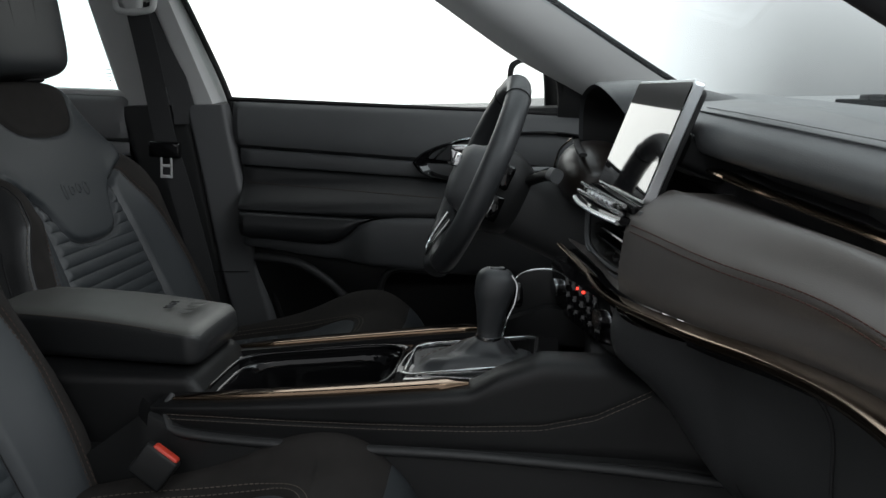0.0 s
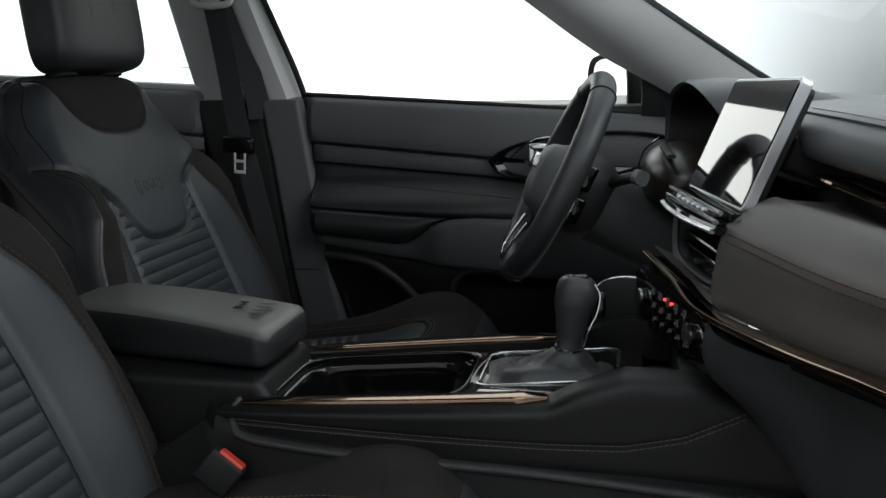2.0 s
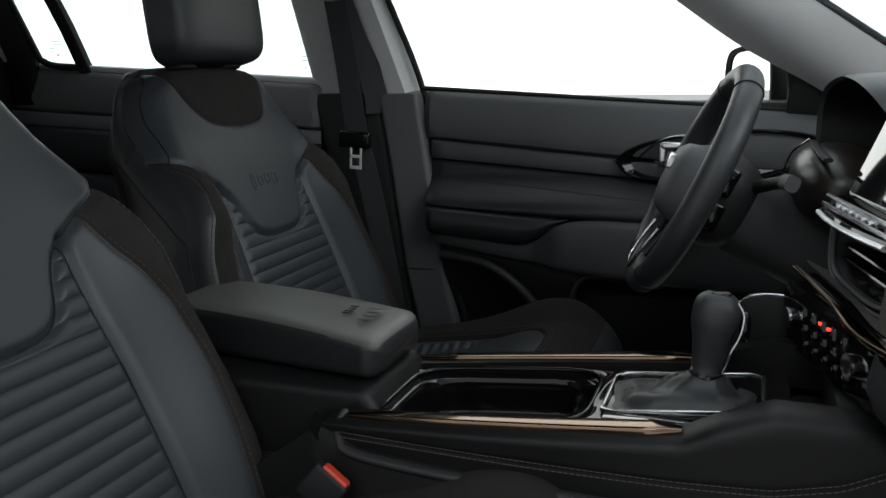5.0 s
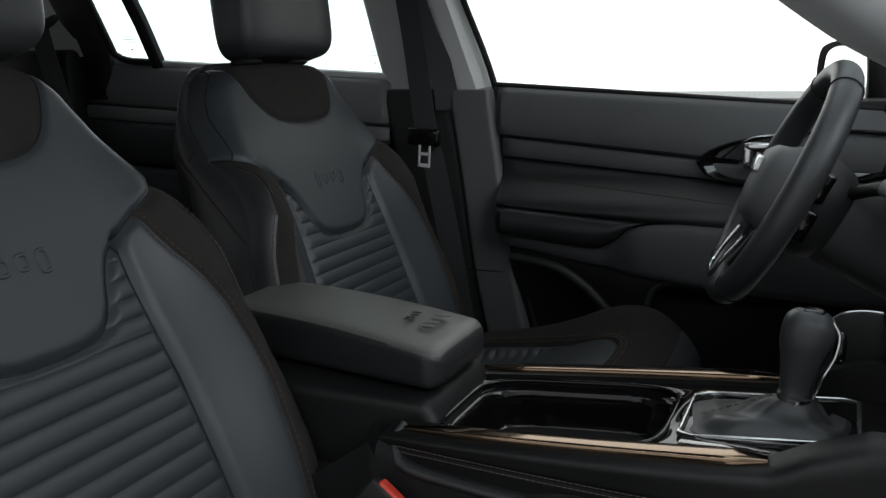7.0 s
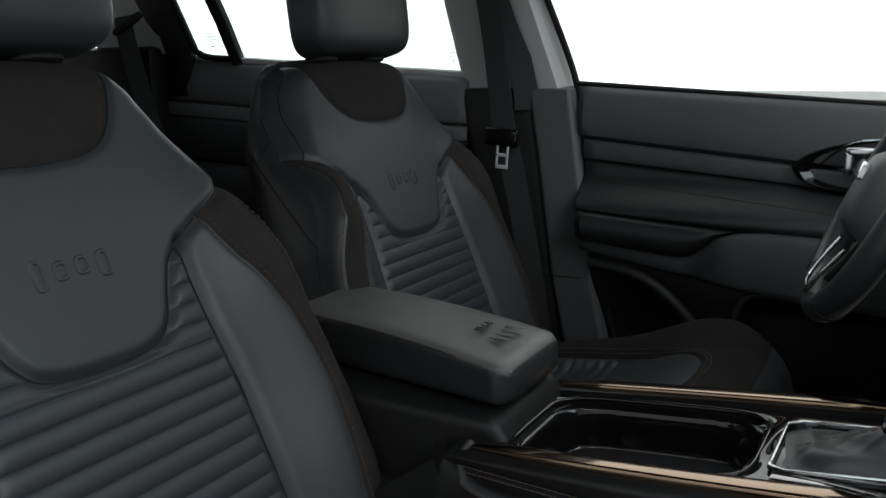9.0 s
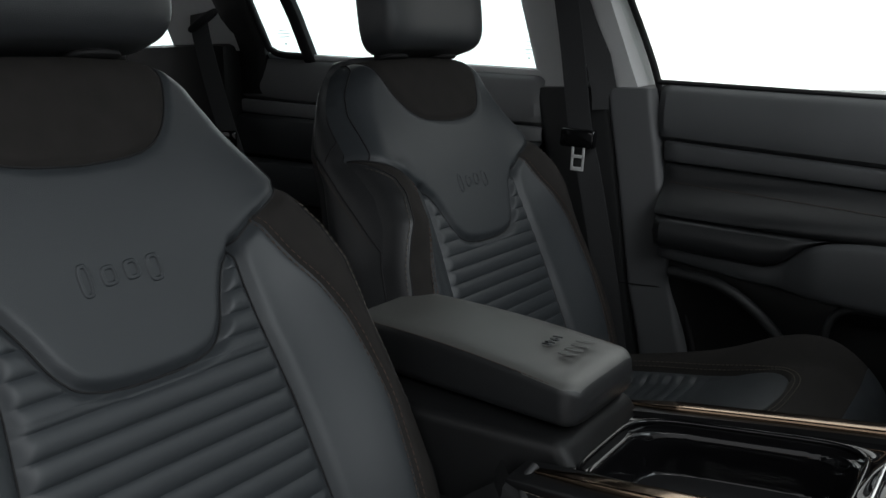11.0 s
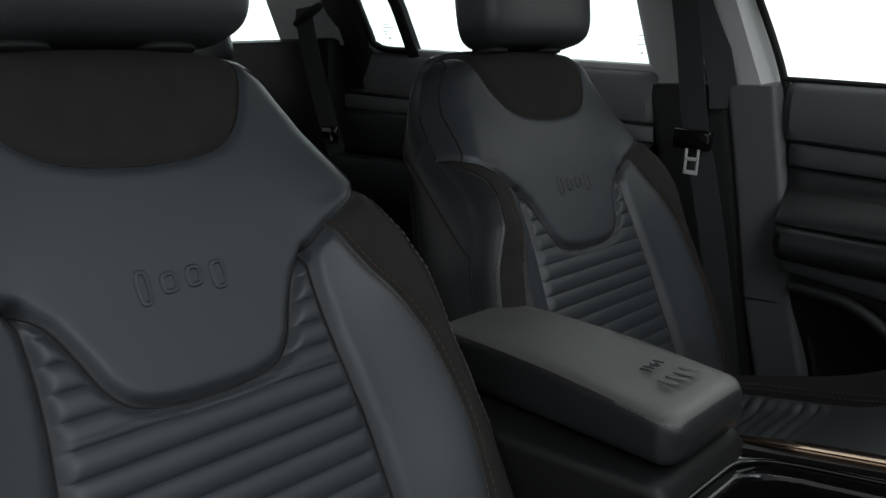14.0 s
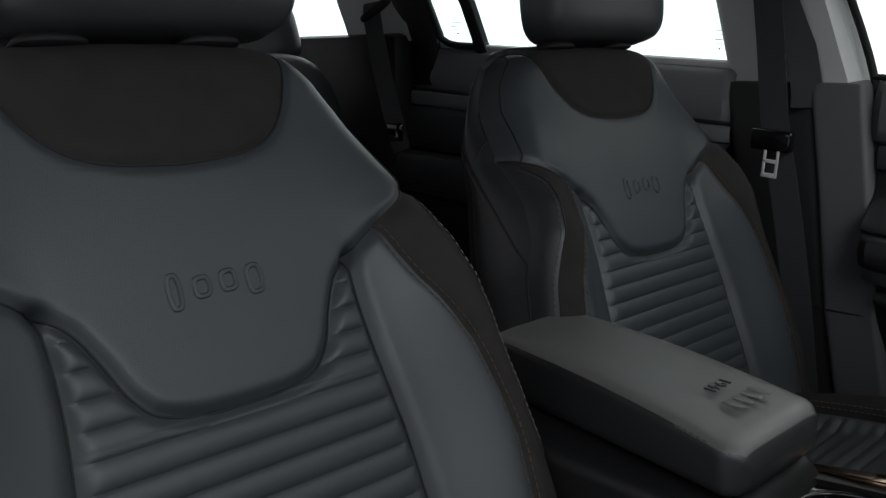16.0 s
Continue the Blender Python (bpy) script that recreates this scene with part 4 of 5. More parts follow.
# ---------- centre console ----------
def con_top(x):
    return np.interp(x, [-0.30, -0.26, 0.10, 0.13, 0.18, 0.25, 0.30, 0.36], [0.486, 0.492, 0.522, 0.538, 0.556, 0.553, 0.535, 0.49])


def console():
    c = thing("centre_console", "black centre console with gloss tray and bronze strips", "console")
    # camera-side padded flank with a raised kneepad, and its twin
    for side, y0, gl in ((-1, -0.122, "padded leather flank with tan double stitching"), (1, 0.112, "")):
        x = np.linspace(-0.285, 0.36, 90)
        hi = con_top(x)
        lo = np.interp(x, [-0.285, -0.24, -0.1, 0.05, 0.20, 0.30, 0.36], [0.480, 0.462, 0.455, 0.452, 0.446, 0.438, 0.432])
        t = np.linspace(0, 1, 30)
        Z = lo[:, None] * (1 - t) + hi[:, None] * t
        X = np.repeat(x[:, None], 30, 1)
        roll = 1 - np.sqrt(np.clip(1 - (1 - np.clip((1 - t) / 0.22, 0, 1)) ** 2, 0, 1))
        zs = np.interp(x, [-0.285, 0.10, 0.18, 0.24, 0.305, 0.36], [0.478, 0.478, 0.480, 0.492, 0.522, 0.545])
        g = 0.0012 * np.exp(-((Z - zs[:, None]) / 0.003) ** 2)
        bow = 0.018 * np.sin(np.clip((x + 0.285) / 0.6, 0, 1) * np.pi * 0.9)
        Y = y0 + side * (bow[:, None] + 0.004 - 0.020 * roll[None, :] - g)
        P = np.stack([X, Y, Z], -1)
        top_in = P[:, -1].copy()
        top_in[:, 1] -= side * 0.022
        low_in = top_in.copy()
        low_in[:, 2] -= 0.05
        P = np.concatenate([P, top_in[:, None], low_in[:, None]], 1)
        part("side_pad", grid(P, flip=side > 0), BLACK_PAD, c, gl)
        for off in (0.0028, -0.0028):
            zz = np.interp(x, [-0.285, 0.10, 0.18, 0.24, 0.305, 0.36], [0.478, 0.478, 0.480, 0.492, 0.522, 0.545]) + off
            k = (x > -0.27) & (x < 0.305)
            y = y0 + side * (bow + 0.0048)
            part("stitching", stitches(np.stack([x, y, zz], -1)[k], (0, side, 0), 0.0045, 0.0018, 0.0008), STITCH_GREY, c)
        # plain lower flank down to the floor
        lo2 = np.stack([x, y0 + side * (bow + 0.010), lo], -1)
        rows = [lo2 + np.array((0, -side * 0.012, 0.006)), lo2, lo2 + np.array((0, side * 0.004, -0.012)), lo2 * np.array((1, 1, 0)) + np.array((0, side * 0.008, 0.25)), lo2 * np.array((1, 1, 0)) + np.array((0, side * 0.012, 0.0))]
        rows = [np.vstack([[(-0.31 if i < 3 else -0.62, r[0][1] - side * (0.03 if i < 3 else 0), r[0][2])], r, [(0.62, r[-1][1], r[-1][2] - (0.05 if i < 3 else 0))]]) for i, r in enumerate(rows)]
        part("lower_flank", grid(rows, flip=side < 0), PLASTIC, c)
        # bronze strip
        xs = np.linspace(-0.262, 0.098, 50)
        path = np.stack([xs, np.full(50, y0 - side * 0.016) + side * bow[0] + side * 0.012 * np.sin(np.clip((xs + 0.285) / 0.6, 0, 1) * 2.8), con_top(xs) + 0.001], -1)
        sc = np.interp(xs, [-0.262, -0.2, 0.07, 0.098], [0.35, 0.8, 1.0, 0.45])
        part("bronze_strip", sweep(path, ring(0.0125, 0.0055, 20, 6.0), scale=sc), BRONZE, c, "dark bronze metal strip")
    # tray: a gloss deck with a rounded basin, a rising lip at its rear and a hump before the gear gate
    x = np.linspace(-0.262, 0.20, 250)
    v = np.linspace(-0.105, 0.095, 150)
    X, V = np.meshgrid(x, v, indexing="ij")
    e = (np.abs((X + 0.122) / 0.112) ** 5 + np.abs((V + 0.006) / 0.080) ** 5) ** 0.2
    depth = 0.046 * sstep(1.0, 0.86, e) + 0.009 * sstep(1.14, 1.0, e)
    lip = 0.012 * sstep(-0.238, -0.258, X) * sstep(-0.075, -0.02, V) + 0.006 * np.exp(-((X - 0.002 - 0.25 * V) / 0.008) ** 2) * sstep(0.09, 0.05, np.abs(V))
    part("tray", grid(np.stack([X, V, con_top(np.minimum(X, 0.10)) - 0.006 - depth + lip], -1), flip=True), GLOSS, c, "gloss black storage tray", angle=180)
    mat_loop = np.array(ring(0.094, 0.067, 48, 5.0))
    rows = [[(-0.122 + a * k, -0.006 + b * k, float(con_top(-0.122)) - 0.061 + dz + 0.083 * a * k) for a, b in mat_loop] for k, dz in ((1.0, 0.0), (1.0, 0.003), (0.96, 0.0042), (0.02, 0.0042))]
    part("tray_mat", grid(rows, close_v=True, flip=True), RUBBER, c, "matt black rubber tray mat")
    loop = np.array(ring(0.119, 0.087, 100, 5.0))
    part("tray_rim", sweep([(-0.122 + a, -0.006 + b, float(con_top(-0.122 + a)) - 0.007) for a, b in loop], ring(0.0030, 0.0030, 10), closed=True), GLOSS, c, "rounded gloss tray rim")
    part("core", box(-0.60, 0.60, -0.105, 0.095, 0.0, 0.42, 0.0), PLASTIC, c)
    knee = [(0.137, 0.575), (0.142, 0.588), (0.150, 0.596), (0.171, 0.601), (0.20, 0.600), (0.25, 0.592)]
    part("knee_cheek", prism([(0.132, 0.50)] + knee + [(0.25, 0.50)], "y", 0.124, 0.140, 0.003), PLASTIC, c)
    part("knee_trim", sweep(spline([(a, 0.124, b + 0.001) for a, b in knee], 30), ring(0.0013, n=6), up=(0, 1, 0)), CHROME, c, "thin chrome edge line")
    part("front_bin", box(0.20, 0.40, -0.095, 0.085, 0.42, 0.50, 0.01), PLASTIC, c)
    # gear gate
    g = new("gear_gate")
    g.parent = c
    xs, zz = (0.012, 0.172), lambda x: 0.512 + 0.10 * (x - 0.01)
    loop = [(0.012, -0.070), (0.012, 0.055), (0.172, 0.050), (0.172, -0.066)]
    pts = []
    for i in range(4):
        a, b = np.array(loop[i]), np.array(loop[(i + 1) % 4])
        for f in np.linspace(0.08, 0.92, 10):
            p = a + (b - a) * f
            pts.append((p[0], p[1], zz(p[0])))
    part("gate_frame", sweep(pts, ring(0.0028, 0.0028, 10, 3), closed=True), CHROME, g, "chrome gear gate frame")
    part("gate_plate", box(0.014, 0.170, -0.066, 0.052, 0.500, 0.5125, 0.003), GLOSS, g)
    part("selector_display", box(0.016, 0.100, -0.094, -0.076, 0.506, 0.5165, 0.002, 2, pose(0, 0, 0.0, 0, 0, 0)), SCREEN, g, "glossy gear position display strip")
    # side skins of the armrest box
    part("armrest_box", prism([(-0.62, 0.10), (-0.26, 0.10), (-0.226, 0.43), (-0.226, 0.466), (-0.256, 0.510), (-0.62, 0.512)], "y", -0.078, 0.098, 0.014, 4), BLACK_PAD, c, "matt black armrest box")
    sw = [(-0.268, -0.098, 0.490), (-0.270, -0.110, 0.482), (-0.264, -0.123, 0.470), (-0.240, -0.134, 0.459), (-0.11, -0.143, 0.452), (0.08, -0.152, 0.450), (0.20, -0.154, 0.443), (0.306, -0.153, 0.434), (0.62, -0.153, 0.40)]
    part("flank_ridge", sweep(spline(sw, 80), ring(0.006, 0.010, 14), up=(0, -1, 0.3)), PLASTIC_DIM, c, "rounded rib round the padded flank")
    return c


console()


def gear_lever():
    t = thing("gear_lever", "black leather gear lever with gaiter", "gear lever")
    # gaiter: folded leather tent
    rows = []
    for i in range(22):
        f = i / 21
        cx, cy, cz = 0.092 + 0.022 * f, -0.008, 0.513 + 0.034 * f ** 1.3
        hx, hy = 0.060 * (1 - f) ** 1.1 + 0.015, 0.044 * (1 - f) ** 1.1 + 0.013
        rr = ring(1, 1, 44, 4 - 2 * f)
        rows.append([(cx + a * hx * (1 + 0.05 * math.sin(7 * k / 44 * 6.283 + 5 * f)), cy + b * hy * (1 + 0.04 * math.sin(5 * k / 44 * 6.283)), cz + 0.006 * math.sin(f * 9 + 2.2 * math.sin(k / 44 * 6.283)) * (1 - f) * min(1, f * 4)) for k, (a, b) in enumerate(rr)])
    part("gaiter", grid(rows, close_v=True), LEATHER_DARK, t, "folded leather gaiter")
    p = [(0.03 + 0.08 * f, -0.035 + 0.02 * f, 0.522 + 0.028 * f) for f in np.linspace(0, 1, 30)]
    part("stitching", stitches(p, (0, -0.3, 1), 0.005, 0.003, 0.0012, 0.004), STITCH, t)
    part("collar", sweep([(0.113, -0.008, 0.543), (0.1135, -0.008, 0.5475)], ring(0.0175, 0.0175, 24)), CHROME, t, "chrome collar ring")
    prof = [(0.545, 0.0155, 0.0145, 0.113), (0.56, 0.0165, 0.0155, 0.1145), (0.575, 0.019, 0.018, 0.1165), (0.588, 0.0215, 0.0205, 0.1185), (0.60, 0.0250, 0.023, 0.1205), (0.609, 0.0258, 0.0236, 0.122), (0.618, 0.0245, 0.0224, 0.122), (0.626, 0.0205, 0.0188, 0.121), (0.631, 0.014, 0.0128, 0.120), (0.6332, 0.007, 0.006, 0.1195), (0.6336, 0.001, 0.001, 0.1195)]
    Pz = spline(prof, 40)
    rows = [[(cx + a * hx, -0.004 + b * hy, z) for a, b in ring(1, 1, 32, 2.4)] for z, hx, hy, cx in Pz]
    bm = grid(rows, close_v=True)
    bmesh.ops.recalc_face_normals(bm, faces=bm.faces[:])
    part("knob", bm, LEATHER_DARK, t, "smooth black leather knob")
    part("button", pillow(0.150, -0.004, 0.598, 0.006, 0.010, 0.016, 3, 12, 24), GLOSS, t)
    part("cap", pillow(0.124, -0.004, 0.6312, 0.012, 0.010, 0.0035, 2.4, 10, 24, None), GLOSS, t, "gloss black knob cap")
    part("trim_line", sweep(spline([(0.130, -0.0185, 0.549), (0.137, -0.021, 0.572), (0.146, -0.0195, 0.592), (0.149, -0.016, 0.612), (0.143, -0.014, 0.625)], 30), ring(0.0014, n=6), up=(0, -1, 0)), CHROME, t)


gear_lever()


def armrest():
    t = thing("armrest_lid", "padded black leather armrest lid with embossed marks", "armrest")
    n, k = 60, 48
    x = np.linspace(0, 1, n)
    rows = []
    L0, L1 = -0.56, -0.245
    sec = ring(1, 1, 64, 6.5)

    def width(f):
        return (0.072 + 0.007 * f) * (1 - 0.12 * sstep(0.93, 1.0, f))
    for f in x:
        X = L0 + (L1 - L0) * f
        endr = math.sqrt(max(0.0, 1 - max(0, (f - 0.93) / 0.07) ** 2.4))
        topz = 0.576 - 0.018 * f + 0.006 * math.sin(math.pi * f)
        botz = 0.508 + 0.004 * f
        cz, hz = (topz + botz) / 2, (topz - botz) / 2 * (0.25 + 0.75 * endr)
        w = width(f) * (0.80 + 0.2 * endr)
        rows.append([(X, 0.066 - 0.046 * f + a * w, cz + b * hz) for a, b in sec])
    bm = grid(rows, close_v=True)
    bm.verts.ensure_lookup_table()
    bm.faces.new([bm.verts[(n - 1) * 64 + j] for j in range(64)])
    bm.faces.new([bm.verts[j] for j in range(64)])
    bmesh.ops.recalc_face_normals(bm, faces=bm.faces[:])
    lid_ob = part("padded_lid", bm, LEATHER_LID_LIT, t)
    # same leather all round: upward faces take the sheen tone, sides a shade tone
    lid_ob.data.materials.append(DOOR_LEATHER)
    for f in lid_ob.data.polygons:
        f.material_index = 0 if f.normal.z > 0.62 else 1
    R = np.array(rows)
    near = min(range(64), key=lambda j: abs(sec[j][0] + 0.985) + abs(sec[j][1] - 0.80))
    far = min(range(64), key=lambda j: abs(sec[j][0] - 0.985) + abs(sec[j][1] - 0.80))
    for j, sy in ((near, -1), (far, 1)):
        for dz in (0.0, -0.0045):
            part("stitching", stitches(spline(R[:-6, j] + np.array((0, 0, dz)), 120), (0, sy, 0.5), 0.004, 0.003, 0.0009, 0.0012), STITCH, t)
        part("lid_seam", sweep(spline(R[:-5, j] + np.array((0, 0, -0.0022)), 60), ring(0.0009, n=6), up=(0, 0, 1)), RUBBER, t)
    # plain debossed marks for the emblem and the year
    for i in range(4):
        part("embossed_mark", pillow(-0.292, 0.058 - i * 0.0155, 0.5685, 0.010 if i else 0.012, 0.0048, 0.0007, 3, 8, 20), LEATHER_LID_LIT, t)
    return t


armrest()


def text_mesh(word, size, depth, material, parent, m, name="lettering"):
    cu = bpy.data.curves.new("letters", "FONT")
    cu.body, cu.size, cu.extrude, cu.align_x, cu.align_y = word, size, depth, "CENTER", "CENTER"
    o = bpy.data.objects.new("letters", cu)
    me = bpy.data.meshes.new_from_object(o)
    bpy.data.objects.remove(o)
    me.name = name
    me.transform(m)
    me.materials.append(material)
    ob = new(name, me)
    ob.parent = parent
    return ob


lid = bpy.data.objects["armrest_lid"]
text_mesh("1941", 0.017, 0.0008, LEATHER_DARK, lid, pose(-0.322, 0.036, 0.5712, 0, 3, -90))


def buckle():
    b = thing("belt_buckle", "seat belt buckle with red release button", "seat belt buckle")
    m = pose(-0.258, -0.165, 0.440, -14, 38, 0) @ Matrix.Scale(0.68, 4)
    part("body", box(-0.034, 0.032, -0.016, 0.016, -0.045, 0.014, 0.006, 3, m), PLASTIC, b)
    part("release_button", box(-0.022, 0.027, -0.012, 0.012, 0.008, 0.0185, 0.004, 3, m), RED, b, "red release button")
    part("stalk", sweep([(-0.30, -0.168, 0.38), (-0.34, -0.165, 0.25)], ring(0.018, 0.006, 12, 4)), PLASTIC, b)


buckle()


# ---------- dashboard ----------
def rail(*pts):
    """x and z of a dash line as functions of y."""
    q = sorted(pts)
    ys = [p[0] for p in q]
    P = spline([(p[0], p[1], p[2]) for p in q], 200)
    return lambda y: (np.interp(y, P[:, 0], P[:, 1]), np.interp(y, P[:, 0], P[:, 2]))


STRIP = rail((0.12, 0.210, 0.640), (0.0, 0.243, 0.629), (-0.10, 0.268, 0.619), (-0.25, 0.329, 0.624), (-0.36, 0.378, 0.632), (-0.48, 0.405, 0.644), (-0.60, 0.412, 0.652), (-0.72, 0.415, 0.652))
CREASE = rail((0.12, 0.215, 0.690), (-0.08, 0.272, 0.698), (-0.25, 0.335, 0.692), (-0.40, 0.388, 0.694), (-0.55, 0.405, 0.696), (-0.72, 0.41, 0.696))
SHELF = rail((0.12, 0.29, 0.725), (-0.08, 0.318, 0.737), (-0.25, 0.372, 0.735), (-0.40, 0.41, 0.733), (-0.55, 0.425, 0.732), (-0.72, 0.43, 0.732))
GAP = rail((0.30, 0.33, 0.765), (-0.10, 0.362, 0.762), (-0.20, 0.395, 0.751), (-0.38, 0.448, 0.737), (-0.55, 0.47, 0.733), (-0.72, 0.47, 0.733))
SEAM = rail((0.60, 0.34, 0.80), (0.10, 0.345, 0.803), (-0.10, 0.355, 0.803), (-0.25, 0.405, 0.793), (-0.38, 0.440, 0.786), (-0.55, 0.455, 0.782), (-0.72, 0.455, 0.782))


def loft(ya, yb, lines, n=70, k=10, smoothit=True):
    """A skin through several dash lines (functions of y giving x, z), each a rail or an offset of one."""
    y = np.linspace(ya, yb, n)
    Q = []
    for f in lines:
        x, z = f(y)
        Q.append(np.stack([x, y, z], -1))
    Q = np.stack(Q, 1)
    if smoothit:
        Q = np.stack([spline(r, k) for r in Q])
    return Q


def shift(f, dx, dz):
    return lambda y: (f(y)[0] + dx, f(y)[1] + dz)


def dashboard():
    d = thing("dashboard", "black stitched leather dashboard with bronze and gloss strips", "dashboard")
    flat = lambda x, z: (lambda y: (0 * y + x, 0 * y + z))
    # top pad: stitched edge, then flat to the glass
    # one pad, two tones: sheen coloured into the top, shade into the rolled edge
    part("edge_roll", grid(loft(0.62, -0.72, [shift(SEAM, 0.045, -0.034), shift(SEAM, 0.012, -0.030), shift(SEAM, 0.003, -0.014), shift(SEAM, 0.008, 0.002), shift(SEAM, 0.022, 0.0105), shift(SEAM, 0.034, 0.0142)], k=24), flip=True), DOOR_VINYL, d, "rolled black leather pad edge, darkened for its shade")
    part("top_pad", grid(loft(0.62, -0.72, [shift(SEAM, 0.024, 0.008), shift(SEAM, 0.030, 0.0145), shift(SEAM, 0.06, 0.020), flat(0.58, 0.818), flat(0.68, 0.77)], k=40), flip=True), DASH_TOP, d, "smooth black top pad")
    y = np.linspace(0.05, -0.70, 300)
    for dx, dz in ((0.020, 0.0130), (0.034, 0.0170)):
        x, z = SEAM(y)
        part("stitching", stitches(np.stack([x + dx, y, z + dz], -1), (-0.3, 0, 1), 0.006, 0.002, 0.0009, 0.0012), LEATHER_DARK, d)
    x, z = SEAM(y)
    part("top_seam", sweep(np.stack([x + 0.027, y, z + 0.0142], -1), ring(0.0016, 0.0012, 8)), LEATHER_DARK, d)
    # gloss gap with its bright strip
    part("gloss_band", grid(loft(0.10, -0.72, [shift(SEAM, 0.034, -0.016), shift(SEAM, 0.040, -0.030), shift(GAP, 0.035, -0.008), shift(GAP, 0.025, -0.036)], k=16), flip=True), RUBBER, d, "black recess band")
    y = np.linspace(-0.11, -0.70, 80)
    x, z = GAP(y)
    part("bright_strip", sweep(np.stack([x, y, z], -1), ring(0.010, 0.0030, 12, 3)), BRONZE, d, "thin bright bronze strip")
    part("strip_carrier", sweep(np.stack([x + 0.02, y, z - 0.004], -1), ring(0.02, 0.004, 10, 4)), RUBBER, d)
    # padded bulge over the glovebox
    part("padded_bulge", grid(loft(-0.085, -0.72, [shift(GAP, 0.03, -0.03), shift(SHELF, 0.02, -0.002), SHELF, shift(CREASE, 0.012, 0.018), CREASE, shift(STRIP, 0.004, 0.040), shift(STRIP, 0.002, 0.020), shift(STRIP, 0.004, 0.004)], n=90, k=60), flip=True), DASH_LEATHER, d, "dark brown black padded leather bulge")
    y = np.linspace(-0.10, -0.70, 260)
    x, z = CREASE(y)
    for dz in (0.003, -0.004):
        part("stitching", stitches(np.stack([x - 0.001 + (0.002 if dz > 0 else 0), y, z + dz], -1), (-1, 0, 0.3), 0.006, 0.003, 0.0012, 0.0012), STITCH_RED, d, "dark red stitching line")
    # bronze lower strip
    y = np.linspace(0.11, -0.70, 110)
    x, z = STRIP(y)
    part("bronze_strip", sweep(np.stack([x - 0.012, y, z + 0.001], -1), [(-0.014, -0.006), (-0.014, 0.0075), (0.010, 0.0075), (0.0145, 0.005), (0.0155, 0.0), (0.013, -0.006), (0.006, -0.009)], scale=np.interp(-y, [-0.11, 0.0, 0.1, 0.3, 0.5], [0.20, 0.30, 0.50, 0.70, 0.85])), BRONZE, d, "dark bronze metal strip")
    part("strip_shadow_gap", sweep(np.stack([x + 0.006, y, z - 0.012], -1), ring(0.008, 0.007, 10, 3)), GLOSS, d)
    # glovebox and lower panels
    part("glovebox", grid(loft(-0.26, -0.72, [shift(STRIP, 0.004, -0.014), shift(STRIP, 0.02, -0.045), shift(STRIP, 0.03, -0.14), shift(STRIP, 0.10, -0.22), shift(STRIP, 0.25, -0.30)], k=30), flip=True), PLASTIC_DIM, d, "matt black glovebox")
    xg, zg = STRIP(np.array([-0.40]))
    gl = [(float(xg[0]) + dx, -0.40, float(zg[0]) + dz) for dx, dz in ((0.001, -0.012), (0.018, -0.045), (0.028, -0.14), (0.097, -0.22))]
    part("panel_joint", sweep(spline(gl, 30), ring(0.0016, n=6), up=(0, 1, 0)), RUBBER, d)
    # side of the centre stack that meets the console
    yy = np.linspace(-0.104, -0.262, 30)
    side_a = spline([(0.262, 0.612), (0.257, 0.585), (0.262, 0.562), (0.30, 0.530), (0.374, 0.455), (0.47, 0.375), (0.60, 0.30)], 40)
    rows = []
    for y in yy:
        sx, sz = (float(v) for v in STRIP(np.array([y])) )
        side_b = spline([(sx + a, sz + b) for a, b in ((0.004, -0.014), (0.012, -0.030), (0.02, -0.045), (0.03, -0.14), (0.06, -0.185), (0.10, -0.22), (0.25, -0.30))], 40)
        k = float(sstep(-0.125, -0.262, np.array(y)))
        q = side_a * (1 - k) + side_b * k
        rows.append([(a, y, b) for a, b in q])
    part("stack_cheek", grid(rows, flip=True), PLASTIC_DIM, d, "matt black cheek panel of the centre stack")
    part("screen_filler", box(0.390, 0.66, -0.11, 0.66, 0.60, 0.785, 0.01), PLASTIC, d)
    part("core", box(0.46, 0.66, -0.70, 0.74, 0.30, 0.765, 0.0), PLASTIC, d)
    part("knee_panel", grid(loft(0.72, 0.12, [flat(0.30, 0.66), flat(0.26, 0.60), flat(0.28, 0.50), flat(0.40, 0.40)], k=20), flip=True), PLASTIC_DIM, d, "matt charcoal knee panel")
    part("driver_face", grid(loft(0.74, 0.13, [flat(0.37, 0.75), flat(0.30, 0.742), flat(0.262, 0.71), flat(0.275, 0.66)], k=20), flip=True), GLOSS, d, "gloss black driver fascia")
    part("fascia_pod", pillow(0.258, 0.385, 0.705, 0.060, 0.135, 0.052, 2.3, 28, 48, None), POD, d, "rounded satin black fascia")
    part("pod_trim", sweep(spline([(0.195, 0.51, 0.705), (0.199, 0.49, 0.722), (0.206, 0.45, 0.742), (0.224, 0.40, 0.762)], 24), ring(0.0016, n=6), up=(0, 0, 1)), BRONZE, d)
    return d


dashboard()


